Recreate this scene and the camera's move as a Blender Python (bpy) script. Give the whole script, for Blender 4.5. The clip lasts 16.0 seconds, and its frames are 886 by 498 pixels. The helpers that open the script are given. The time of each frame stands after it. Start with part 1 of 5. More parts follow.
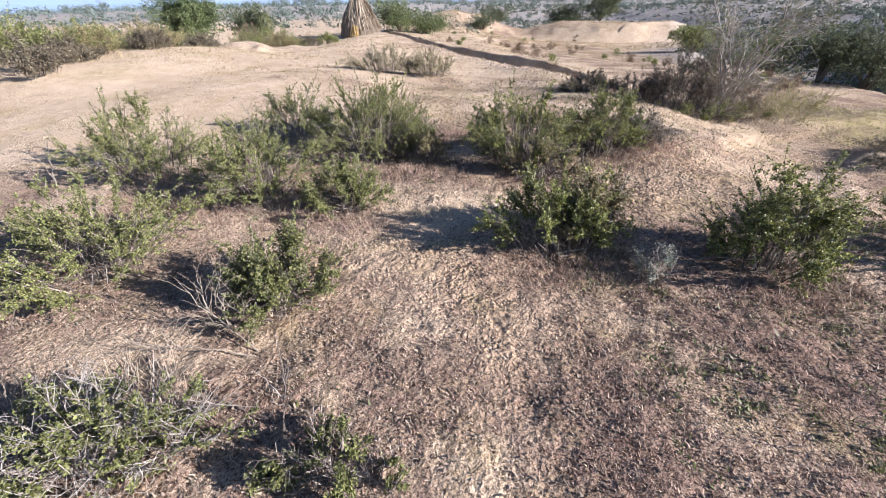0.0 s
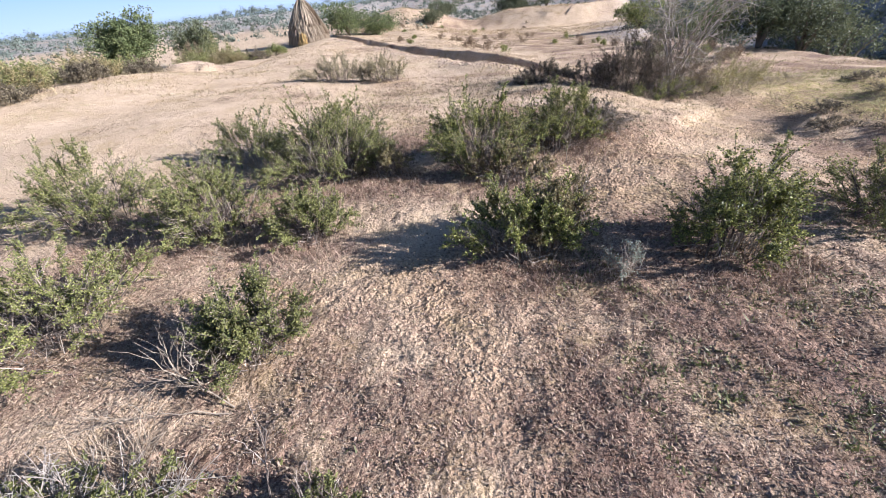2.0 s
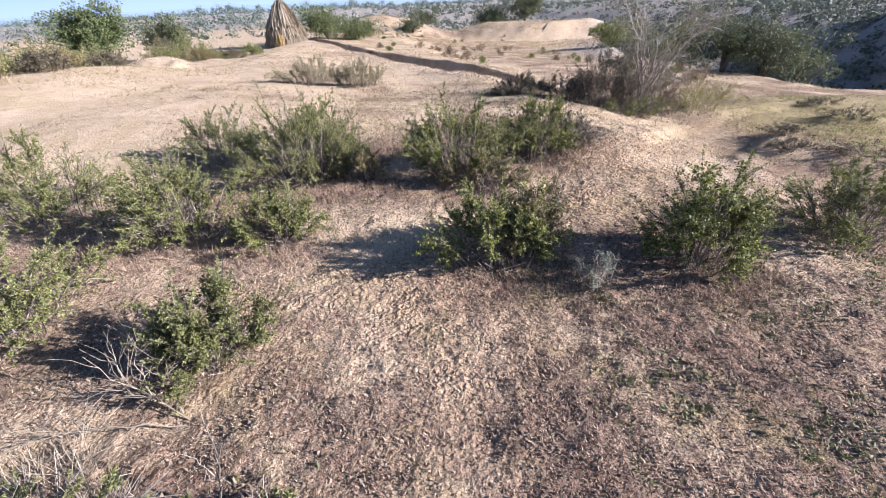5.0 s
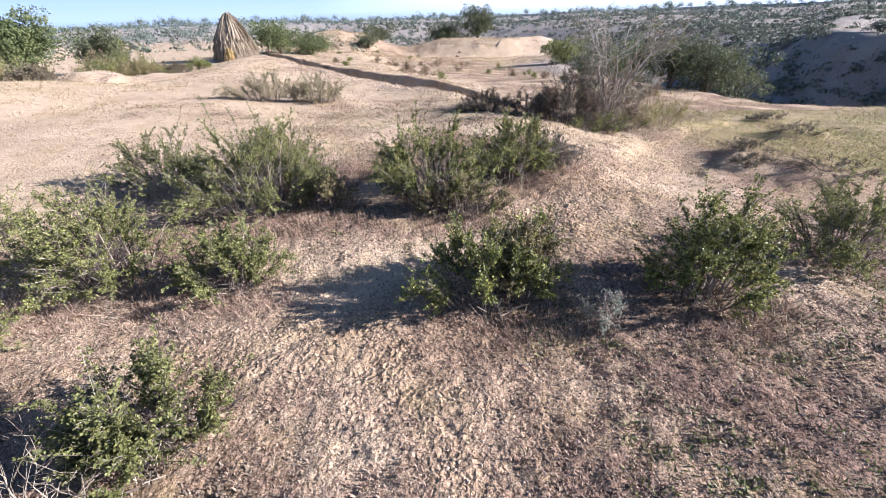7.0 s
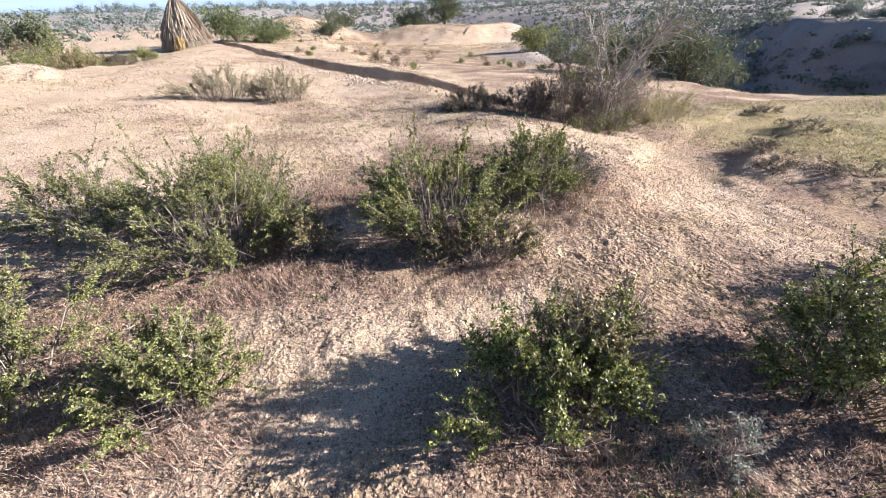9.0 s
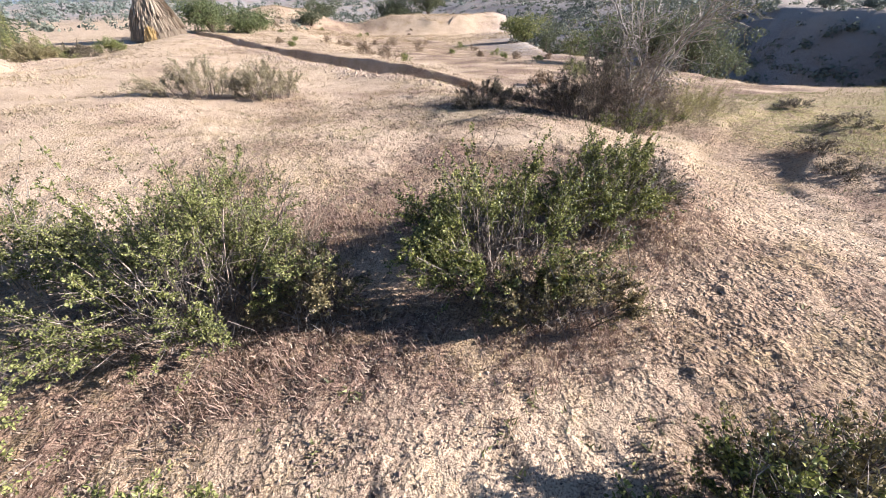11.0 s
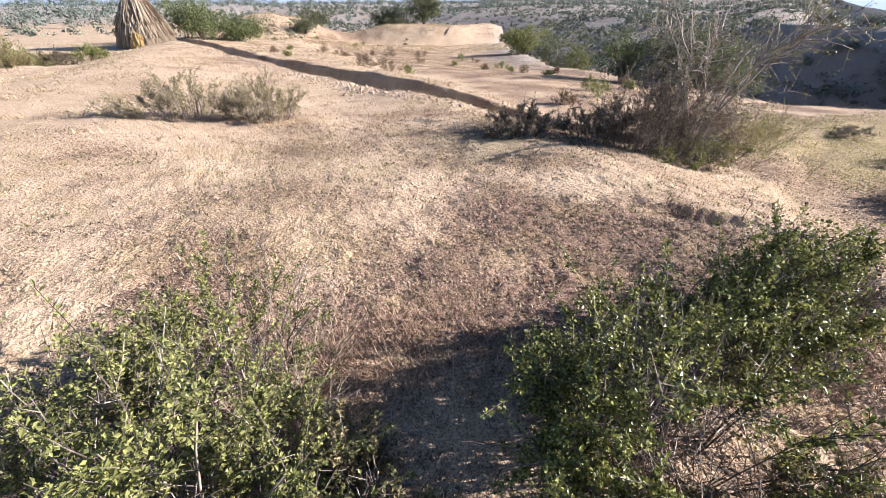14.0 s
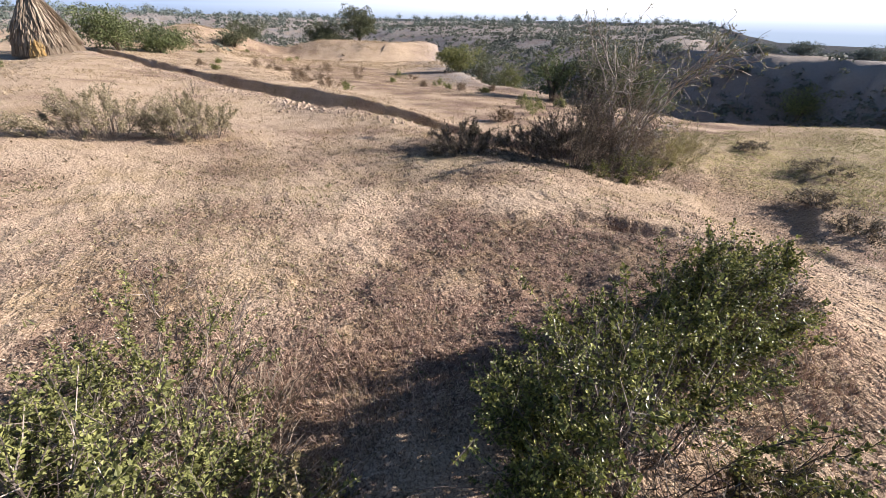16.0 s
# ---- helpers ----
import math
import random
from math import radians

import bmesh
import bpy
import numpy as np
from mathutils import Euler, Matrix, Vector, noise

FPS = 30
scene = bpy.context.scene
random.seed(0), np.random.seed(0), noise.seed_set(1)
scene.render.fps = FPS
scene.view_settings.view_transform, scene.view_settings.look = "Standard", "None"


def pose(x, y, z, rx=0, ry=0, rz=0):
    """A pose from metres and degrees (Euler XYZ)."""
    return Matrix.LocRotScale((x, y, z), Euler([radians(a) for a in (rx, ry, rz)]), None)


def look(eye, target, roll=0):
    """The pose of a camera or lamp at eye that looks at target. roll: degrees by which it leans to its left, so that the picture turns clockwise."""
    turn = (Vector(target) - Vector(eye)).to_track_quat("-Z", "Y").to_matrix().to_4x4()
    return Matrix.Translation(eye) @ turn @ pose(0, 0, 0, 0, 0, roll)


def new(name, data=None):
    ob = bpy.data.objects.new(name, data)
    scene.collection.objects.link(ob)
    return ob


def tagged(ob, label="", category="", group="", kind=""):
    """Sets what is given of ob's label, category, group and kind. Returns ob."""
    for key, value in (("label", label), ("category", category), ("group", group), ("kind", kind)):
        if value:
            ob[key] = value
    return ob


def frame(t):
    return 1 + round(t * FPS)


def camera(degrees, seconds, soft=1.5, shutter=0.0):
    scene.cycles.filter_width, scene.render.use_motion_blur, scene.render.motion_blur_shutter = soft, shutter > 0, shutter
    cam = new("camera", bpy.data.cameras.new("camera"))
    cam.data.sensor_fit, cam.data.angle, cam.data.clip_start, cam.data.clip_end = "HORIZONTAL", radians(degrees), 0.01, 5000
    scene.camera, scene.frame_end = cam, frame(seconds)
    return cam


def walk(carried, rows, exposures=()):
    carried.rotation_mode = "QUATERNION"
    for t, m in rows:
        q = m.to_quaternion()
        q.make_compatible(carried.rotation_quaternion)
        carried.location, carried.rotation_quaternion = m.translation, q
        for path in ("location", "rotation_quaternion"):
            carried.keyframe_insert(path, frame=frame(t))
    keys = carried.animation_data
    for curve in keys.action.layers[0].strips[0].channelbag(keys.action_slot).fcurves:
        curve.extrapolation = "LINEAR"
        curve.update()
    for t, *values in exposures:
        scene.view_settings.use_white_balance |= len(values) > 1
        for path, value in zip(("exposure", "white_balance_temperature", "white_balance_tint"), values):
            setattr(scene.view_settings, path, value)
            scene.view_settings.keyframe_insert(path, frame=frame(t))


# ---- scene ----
# camera: seconds, eye (x, y, z), heading, tilt, lean in degrees
PATH = [
    (0.0, -0.000, 0.000, 2.100, 0.03, -31.38, -1.82),
    (0.5, 0.022, 0.008, 2.106, 0.85, -31.99, -2.62),
    (1.0, 0.043, 0.055, 2.152, 1.04, -32.18, -4.77),
    (1.5, 0.060, 0.114, 2.208, 2.20, -32.58, -6.86),
    (2.0, 0.083, 0.149, 2.251, 3.66, -32.13, -6.93),
    (2.5, 0.097, 0.142, 2.252, 5.68, -30.78, -4.46),
    (3.0, 0.102, 0.136, 2.233, 7.06, -30.40, -3.19),
    (3.2, 0.103, 0.138, 2.228, 7.25, -30.64, -3.24),
    (5.3, 0.102, 0.224, 2.213, 8.21, -31.62, -3.55),
    (5.5, 0.129, 0.257, 2.212, 9.01, -31.78, -3.35),
    (6.0, 0.126, 0.316, 2.211, 9.51, -31.57, -3.29),
    (6.5, 0.077, 0.470, 2.196, 11.41, -31.81, -1.81),
    (7.0, 0.000, 0.760, 2.189, 14.19, -29.88, -2.34),
    (7.5, -0.027, 1.092, 2.177, 13.42, -32.90, -3.40),
    (8.0, 0.056, 1.479, 2.193, 13.58, -31.86, -2.91),
    (8.5, 0.063, 1.775, 2.194, 16.22, -32.20, -2.07),
    (9.0, -0.007, 2.137, 2.199, 18.59, -31.52, -2.21),
    (9.2, -0.032, 2.263, 2.207, 19.95, -31.80, -1.62),
    (11.3, -0.184, 3.663, 2.059, 21.09, -32.66, -2.16),
    (11.5, -0.175, 3.797, 2.060, 20.86, -32.32, -2.63),
    (12.0, -0.162, 4.094, 2.059, 21.01, -33.08, -2.66),
    (12.5, -0.183, 4.402, 2.036, 22.14, -32.96, -2.99),
    (13.0, -0.224, 4.703, 2.046, 23.31, -32.83, -1.66),
    (13.5, -0.228, 5.012, 2.031, 20.25, -32.93, -1.97),
    (14.0, -0.219, 5.157, 2.055, 22.46, -31.59, -0.96),
    (14.5, -0.243, 5.246, 2.075, 26.75, -30.41, -0.13),
    (15.0, -0.250, 5.273, 2.070, 29.31, -30.94, 1.52),
    (15.5, -0.245, 5.274, 2.072, 30.10, -30.26, 1.36),
    (16.0, -0.227, 5.277, 2.079, 31.43, -29.65, 1.17),
]
cam = camera(94.57, 16.0, soft=0.15)


def carried_pose(x, y, z, heading, tilt, lean):
    h, p = radians(heading), radians(tilt)
    ahead = Vector((math.sin(h) * math.cos(p), math.cos(h) * math.cos(p), math.sin(p)))
    eye = Vector((x, y, z))
    return look(eye, eye + ahead, lean)


walk(cam, [(row[0], carried_pose(*row[1:])) for row in PATH],
     exposures=[(0.0, 1.62, 5700, 14), (7.0, 1.71, 5710, 15), (9.0, 1.83, 5930, 15), (11.5, 1.74, 5990, 15), (13.0, 1.86, 6060, 15),
                (15.0, 1.49, 6230, 16), (16.0, 1.34, 6300, 16)])

# ---------------------------------------------------------------- light
SUN_EL, SUN_AZ = 21.0, 110.0      # degrees; azimuth clockwise from +y
sun_dir = Vector((math.sin(radians(SUN_AZ)) * math.cos(radians(SUN_EL)),
                  math.cos(radians(SUN_AZ)) * math.cos(radians(SUN_EL)), math.sin(radians(SUN_EL))))
world = bpy.data.worlds.new("sky")
scene.world = world
world.use_nodes = True
wn = world.node_tree
wn.nodes.clear()
sky = wn.nodes.new("ShaderNodeTexSky")
sky.sky_type = "NISHITA"
sky.sun_disc = False
sky.sun_elevation = radians(SUN_EL)
sky.sun_rotation = radians(SUN_AZ)
sky.dust_density = 0.25
sky.ozone_density = 2.0
sky.air_density = 1.0
bgn = wn.nodes.new("ShaderNodeBackground")
bgn.inputs[1].default_value = 0.045
out = wn.nodes.new("ShaderNodeOutputWorld")
tint = wn.nodes.new("ShaderNodeMix")
tint.data_type, tint.blend_type = "RGBA", "MULTIPLY"
tint.inputs[0].default_value = 1.0
tint.inputs[7].default_value = (0.92, 1.0, 1.18, 1.0)
wn.links.new(sky.outputs[0], tint.inputs[6])
wn.links.new(tint.outputs[2], bgn.inputs[0])
wn.links.new(bgn.outputs[0], out.inputs[0])

sun_data = bpy.data.lights.new("sun", "SUN")
sun_data.energy = 5.0
sun_data.angle = radians(0.6)
sun_data.color = (1.0, 0.93, 0.88)
sun_ob = new("sun", sun_data)
sun_ob.matrix_world = look(sun_dir * 50, (0, 0, 0))


# ---------------------------------------------------------------- materials
def node_mat(name):
    m = bpy.data.materials.new(name)
    m.use_nodes = True
    nt = m.node_tree
    b = nt.nodes["Principled BSDF"]
    return m, nt, b


def ramp(nt, source, stops):
    r = nt.nodes.new("ShaderNodeValToRGB")
    while len(r.color_ramp.elements) < len(stops):
        r.color_ramp.elements.new(0.5)
    for e, (p, c) in zip(r.color_ramp.elements, stops):
        e.position, e.color = p, (*c, 1.0)
    nt.links.new(source, r.inputs[0])
    return r.outputs[0]


def noise_tex(nt, scale, detail=4.0, rough=0.55, coords=None):
    n = nt.nodes.new("ShaderNodeTexNoise")
    n.inputs["Scale"].default_value = scale
    n.inputs["Detail"].default_value = detail
    n.inputs["Roughness"].default_value = rough
    if coords is not None:
        nt.links.new(coords, n.inputs["Vector"])
    return n.outputs["Fac"]


def mix_rgb(nt, fac, a, b, mode="MIX"):
    m = nt.nodes.new("ShaderNodeMix")
    m.data_type, m.blend_type = "RGBA", mode
    for val, sock in ((fac, m.inputs[0]), (a, m.inputs[6]), (b, m.inputs[7])):
        if isinstance(val, (int, float)):
            sock.default_value = val
        elif isinstance(val, tuple):
            sock.default_value = (*val, 1.0)
        else:
            nt.links.new(val, sock)
    return m.outputs[2]


def math_node(nt, op, a, b=None):
    m = nt.nodes.new("ShaderNodeMath")
    m.operation = op
    for val, sock in ((a, m.inputs[0]), (b, m.inputs[1])):
        if val is None:
            continue
        if isinstance(val, (int, float)):
            sock.default_value = val
        else:
            nt.links.new(val, sock)
    return m.outputs[0]


def leaf_material(name, dark, mid, light, translucent=0.35, rough=0.55, tone_scale=3.0):
    """Foliage: each leaf its own tone, a slower drift over the plant, light passing through."""
    m, nt, b = node_mat(name)
    geo = nt.nodes.new("ShaderNodeNewGeometry")
    tc = nt.nodes.new("ShaderNodeTexCoord")
    drift = noise_tex(nt, tone_scale, 2.0, 0.5, tc.outputs["Object"])
    t = math_node(nt, "ADD", math_node(nt, "MULTIPLY", geo.outputs["Random Per Island"], 0.65),
                  math_node(nt, "MULTIPLY", drift, 0.5))
    col = ramp(nt, t, [(0.15, dark), (0.55, mid), (0.95, light)])
    nt.links.new(col, b.inputs["Base Color"])
    b.inputs["Roughness"].default_value = rough
    b.inputs["Specular IOR Level"].default_value = 0.35
    tr = nt.nodes.new("ShaderNodeBsdfTranslucent")
    nt.links.new(col, tr.inputs["Color"])
    mx = nt.nodes.new("ShaderNodeMixShader")
    mx.inputs[0].default_value = translucent
    nt.links.new(b.outputs[0], mx.inputs[1])
    nt.links.new(tr.outputs[0], mx.inputs[2])
    nt.links.new(mx.outputs[0], nt.nodes["Material Output"].inputs["Surface"])
    return m


def wood_material(name, dark, light, scale=30.0, few_pale=False):
    m, nt, b = node_mat(name)
    tc = nt.nodes.new("ShaderNodeTexCoord")
    geo = nt.nodes.new("ShaderNodeNewGeometry")
    n = noise_tex(nt, scale, 5.0, 0.6, tc.outputs["Object"])
    t = math_node(nt, "ADD", math_node(nt, "MULTIPLY", geo.outputs["Random Per Island"], 0.6),
                  math_node(nt, "MULTIPLY", n, 0.5))
    stops = [(0.2, dark), (0.68, tuple(0.75 * d + 0.25 * e for d, e in zip(dark, light))), (0.82, light)] if few_pale else [(0.2, dark), (0.9, light)]
    nt.links.new(ramp(nt, t, stops), b.inputs["Base Color"])
    b.inputs["Roughness"].default_value = 0.85
    b.inputs["Specular IOR Level"].default_value = 0.2
    return m


M_LEAF = leaf_material("leaf_green", (0.06, 0.062, 0.02), (0.125, 0.13, 0.04), (0.25, 0.25, 0.085), 0.28, tone_scale=5.0)
M_LEAF_DARK = leaf_material("leaf_dark_green", (0.026, 0.03, 0.009), (0.125, 0.138, 0.033), (0.46, 0.45, 0.125), 0.2, 0.42, 7.0)
M_LEAF_GREY = leaf_material("leaf_grey_green", (0.055, 0.06, 0.02), (0.17, 0.178, 0.053), (0.34, 0.34, 0.112), 0.3, tone_scale=5.0)
M_LEAF_PALE = leaf_material("leaf_pale_grey", (0.16, 0.18, 0.13), (0.25, 0.27, 0.2), (0.36, 0.37, 0.28))
M_LEAF_DRY = leaf_material("leaf_dry_brown", (0.10, 0.065, 0.04), (0.2, 0.14, 0.085), (0.34, 0.26, 0.16), 0.25, 0.7)
M_LEAF_UMBER = leaf_material("leaf_withered_umber", (0.04, 0.032, 0.022), (0.10, 0.08, 0.05), (0.24, 0.2, 0.12), 0.2, 0.7)
M_LEAF_RUST = leaf_material("leaf_rusty_brown", (0.06, 0.042, 0.03), (0.15, 0.105, 0.07), (0.32, 0.24, 0.15), 0.2, 0.7)
M_LEAF_TAN = leaf_material("leaf_tan_olive", (0.12, 0.105, 0.058), (0.29, 0.25, 0.135), (0.48, 0.41, 0.24), 0.25, 0.7, 2.0)
M_LEAF_DRYING = leaf_material("leaf_half_dry", (0.06, 0.05, 0.022), (0.19, 0.16, 0.07), (0.4, 0.32, 0.15), 0.22, 0.6, 7.0)
M_TREE = leaf_material("tree_leaf_green", (0.045, 0.055, 0.03), (0.09, 0.102, 0.05), (0.16, 0.168, 0.08), 0.3, 0.6, 0.8)
M_TREE_LIGHT = leaf_material("tree_leaf_light_green", (0.045, 0.06, 0.025), (0.10, 0.125, 0.045), (0.2, 0.22, 0.085), 0.3, 0.6, 0.8)
M_SCRUB = leaf_material("scrub_leaf", (0.055, 0.065, 0.05), (0.10, 0.112, 0.08), (0.175, 0.182, 0.13), 0.2, 0.7, 0.12)
M_SLOPE = leaf_material("slope_leaf", (0.07, 0.08, 0.055), (0.125, 0.135, 0.095), (0.2, 0.205, 0.14), 0.2, 0.7, 0.12)
# far woods: distance haze painted into the leaf colour, paler and bluer
M_WOODS_HAZED = leaf_material("woods_leaf_hazed", (0.10, 0.122, 0.10), (0.125, 0.147, 0.12), (0.15, 0.172, 0.135), 0.2, 0.7, 0.03)
M_TWIG = wood_material("twig_bark", (0.05, 0.037, 0.03), (0.42, 0.35, 0.28), 30.0, True)
M_GREY_STEM = wood_material("grey_thorn_stem", (0.12, 0.10, 0.082), (0.40, 0.35, 0.29))
M_STEM = wood_material("pale_stem_bark", (0.14, 0.105, 0.08), (0.44, 0.36, 0.28))
M_DEADWOOD = wood_material("dead_grey_wood", (0.14, 0.11, 0.08), (0.36, 0.3, 0.22))
M_BARK = wood_material("trunk_bark", (0.06, 0.045, 0.032), (0.2, 0.16, 0.12), 12.0)
M_STRAW = wood_material("straw_stalk", (0.14, 0.105, 0.07), (0.42, 0.34, 0.24), 20.0)
M_STRAW_BRIGHT = wood_material("fresh_straw", (0.36, 0.23, 0.08), (0.6, 0.43, 0.2), 20.0)
M_LITTER = leaf_material("dry_grass_litter", (0.15, 0.10, 0.075), (0.36, 0.255, 0.175), (0.64, 0.5, 0.35), 0.2, 0.8, 1.2)
M_LITTER_DARK = leaf_material("dry_leaf_litter", (0.08, 0.06, 0.04), (0.185, 0.142, 0.094), (0.36, 0.285, 0.195), 0.15, 0.8, 1.2)
M_WEED = leaf_material("withered_weed", (0.12, 0.075, 0.055), (0.29, 0.19, 0.135), (0.52, 0.39, 0.28), 0.25, 0.8, 1.5)
M_GOLD = leaf_material("golden_dry_grass", (0.2, 0.14, 0.075), (0.38, 0.285, 0.16), (0.56, 0.45, 0.28), 0.2, 0.8, 1.0)
M_OLIVE_GRASS = leaf_material("olive_dry_grass", (0.13, 0.115, 0.045), (0.27, 0.245, 0.095), (0.5, 0.43, 0.2), 0.25, 0.8, 1.0)
M_CRUMB = wood_material("dark_crumb", (0.05, 0.036, 0.03), (0.3, 0.22, 0.165), 15.0)
M_CLOD = wood_material("earth_clod", (0.25, 0.18, 0.125), (0.43, 0.335, 0.24), 15.0)


def ground_material():
    m, nt, b = node_mat("sandy_ground")
    tc = nt.nodes.new("ShaderNodeTexCoord")
    co = tc.outputs["Object"]
    at = nt.nodes.new("ShaderNodeAttribute")
    at.attribute_name = "litter"
    at2 = nt.nodes.new("ShaderNodeAttribute")
    at2.attribute_name = "green"
    at4 = nt.nodes.new("ShaderNodeAttribute")
    at4.attribute_name = "trodden"
    big = noise_tex(nt, 0.6, 4, 0.6, co)
    mid = noise_tex(nt, 6.0, 5, 0.65, co)
    fine = noise_tex(nt, 45.0, 4, 0.7, co)
    grit = noise_tex(nt, 160.0, 3, 0.7, co)
    sand = ramp(nt, math_node(nt, "ADD", math_node(nt, "MULTIPLY", big, 0.6), math_node(nt, "MULTIPLY", mid, 0.4)),
                [(0.3, (0.46, 0.345, 0.222)), (0.7, (0.665, 0.515, 0.352))])
    soil = ramp(nt, mid, [(0.25, (0.118, 0.077, 0.055)), (0.75, (0.375, 0.255, 0.183))])
    edge = math_node(nt, "ADD", at.outputs["Fac"], math_node(nt, "MULTIPLY", math_node(nt, "SUBTRACT", fine, 0.5), 1.5))
    edge = math_node(nt, "ADD", edge, math_node(nt, "MULTIPLY", math_node(nt, "SUBTRACT", mid, 0.5), 0.9))
    fac = ramp(nt, edge, [(0.3, (0, 0, 0)), (0.75, (1, 1, 1))])
    col = mix_rgb(nt, fac, sand, soil)
    col = mix_rgb(nt, math_node(nt, "MULTIPLY", at4.outputs["Fac"], 0.6), col, ramp(nt, mid, [(0.3, (0.36, 0.25, 0.15)), (0.7, (0.53, 0.385, 0.242))]))
    drift = math_node(nt, "ADD", math_node(nt, "MULTIPLY", noise_tex(nt, 1.1, 6, 0.7, co), 0.7), math_node(nt, "MULTIPLY", fine, 0.3))
    col = mix_rgb(nt, ramp(nt, drift, [(0.5, (0, 0, 0)), (0.6, (0.6, 0.6, 0.6))]), col, (0.40, 0.3, 0.155))
    drift2 = math_node(nt, "ADD", math_node(nt, "MULTIPLY", noise_tex(nt, 2.3, 6, 0.75, co), 0.65), math_node(nt, "MULTIPLY", fine, 0.35))
    col = mix_rgb(nt, ramp(nt, drift2, [(0.55, (0, 0, 0)), (0.62, (0.6, 0.6, 0.6))]), col, (0.26, 0.2, 0.12))
    col = mix_rgb(nt, math_node(nt, "MULTIPLY", at2.outputs["Fac"],
                                ramp(nt, mid, [(0.35, (0, 0, 0)), (0.65, (1, 1, 1))])), col, (0.30, 0.26, 0.095))
    # sandy scrub soil, its grey lightened to stand in for haze over far slopes
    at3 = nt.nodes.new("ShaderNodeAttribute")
    at3.attribute_name = "hazed_scrubland"
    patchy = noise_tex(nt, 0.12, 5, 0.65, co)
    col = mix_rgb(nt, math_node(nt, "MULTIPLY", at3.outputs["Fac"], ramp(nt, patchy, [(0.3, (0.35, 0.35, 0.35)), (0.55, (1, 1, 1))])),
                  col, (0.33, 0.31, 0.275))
    crumbs = noise_tex(nt, 36.0, 3, 0.6, co)
    bits = noise_tex(nt, 85.0, 2, 0.6, co)
    speck = ramp(nt, bits, [(0.34, (0.32, 0.28, 0.27)), (0.5, (0.92, 0.9, 0.88)), (0.66, (1.0, 1.0, 1.0)), (0.74, (1.25, 1.2, 1.12))])
    col = mix_rgb(nt, math_node(nt, "SUBTRACT", 0.85, math_node(nt, "MULTIPLY", at4.outputs["Fac"], 0.45)), col, speck, "MULTIPLY")
    clump = noise_tex(nt, 19.0, 3, 0.6, co)
    col = mix_rgb(nt, math_node(nt, "MULTIPLY", fac, 0.85), col, ramp(nt, clump, [(0.36, (0.42, 0.37, 0.35)), (0.52, (1.0, 1.0, 1.0)), (0.7, (1.3, 1.24, 1.15))]), "MULTIPLY")
    dust = ramp(nt, grit, [(0.35, (0.7, 0.7, 0.7)), (0.6, (1.0, 1.0, 1.0))])
    col = mix_rgb(nt, 0.6, col, dust, "MULTIPLY")
    nt.links.new(col, b.inputs["Base Color"])
    b.inputs["Roughness"].default_value = 0.95
    b.inputs["Specular IOR Level"].default_value = 0.1
    bump = nt.nodes.new("ShaderNodeBump")
    bump.inputs["Strength"].default_value = 1.0
    bump.inputs["Distance"].default_value = 0.03
    height = math_node(nt, "ADD", math_node(nt, "MULTIPLY", bits, 0.45), math_node(nt, "MULTIPLY", grit, 0.15))
    cells = nt.nodes.new("ShaderNodeTexVoronoi")
    cells.feature = "SMOOTH_F1"
    cells.inputs["Scale"].default_value = 27.0
    cells.inputs["Smoothness"].default_value = 0.25
    wob = nt.nodes.new("ShaderNodeMixRGB")
    wob.blend_type = "ADD"
    wob.inputs[0].default_value = 0.05
    nt.links.new(co, wob.inputs[1])
    nz = nt.nodes.new("ShaderNodeTexNoise")
    nz.inputs["Scale"].default_value = 14.0
    nt.links.new(co, nz.inputs["Vector"])
    nt.links.new(nz.outputs["Color"], wob.inputs[2])
    nt.links.new(wob.outputs[0], cells.inputs["Vector"])
    patchy_cells = ramp(nt, noise_tex(nt, 2.7, 4, 0.6, co), [(0.38, (0.35, 0.35, 0.35)), (0.62, (1.15, 1.15, 1.15))])
    dimple = math_node(nt, "ADD", math_node(nt, "MULTIPLY", crumbs, 1.1), math_node(nt, "MULTIPLY", cells.outputs["Distance"], 1.6))
    height = math_node(nt, "ADD", height, math_node(nt, "MULTIPLY", math_node(nt, "MULTIPLY", dimple, patchy_cells), math_node(nt, "ADD", math_node(nt, "MULTIPLY", at4.outputs["Fac"], 0.5), 0.42)))
    nt.links.new(height, bump.inputs["Height"])
    nt.links.new(bump.outputs[0], b.inputs["Normal"])
    return m


M_GROUND = ground_material()

# ---------------------------------------------------------------- mesh helpers
R = np.random.RandomState(7)


def mesh_from(name, verts, faces, mat, smooth=False):
    """A mesh from arrays: verts (n, 3), faces (m, k)."""
    me = bpy.data.meshes.new(name)
    verts = np.asarray(verts, np.float32)
    groups = faces if isinstance(faces, list) else [faces]
    groups = [np.asarray(g, np.int32) for g in groups if len(g)]
    loops = np.concatenate([g.ravel() for g in groups])
    sizes = np.concatenate([np.full(len(g), g.shape[1], np.int32) for g in groups])
    starts = np.r_[0, np.cumsum(sizes)[:-1]].astype(np.int32)
    me.vertices.add(len(verts))
    me.vertices.foreach_set("co", verts.ravel())
    me.loops.add(len(loops))
    me.loops.foreach_set("vertex_index", loops)
    me.polygons.add(len(sizes))
    me.polygons.foreach_set("loop_start", starts)
    me.polygons.foreach_set("loop_total", sizes)
    me.polygons.foreach_set("use_smooth", np.full(len(sizes), smooth))
    me.update(calc_edges=True)
    me.validate()
    me.materials.append(mat)
    return me


def smooth(a, b, x):
    t = np.clip((x - a) / (b - a), 0, 1)
    return t * t * (3 - 2 * t)


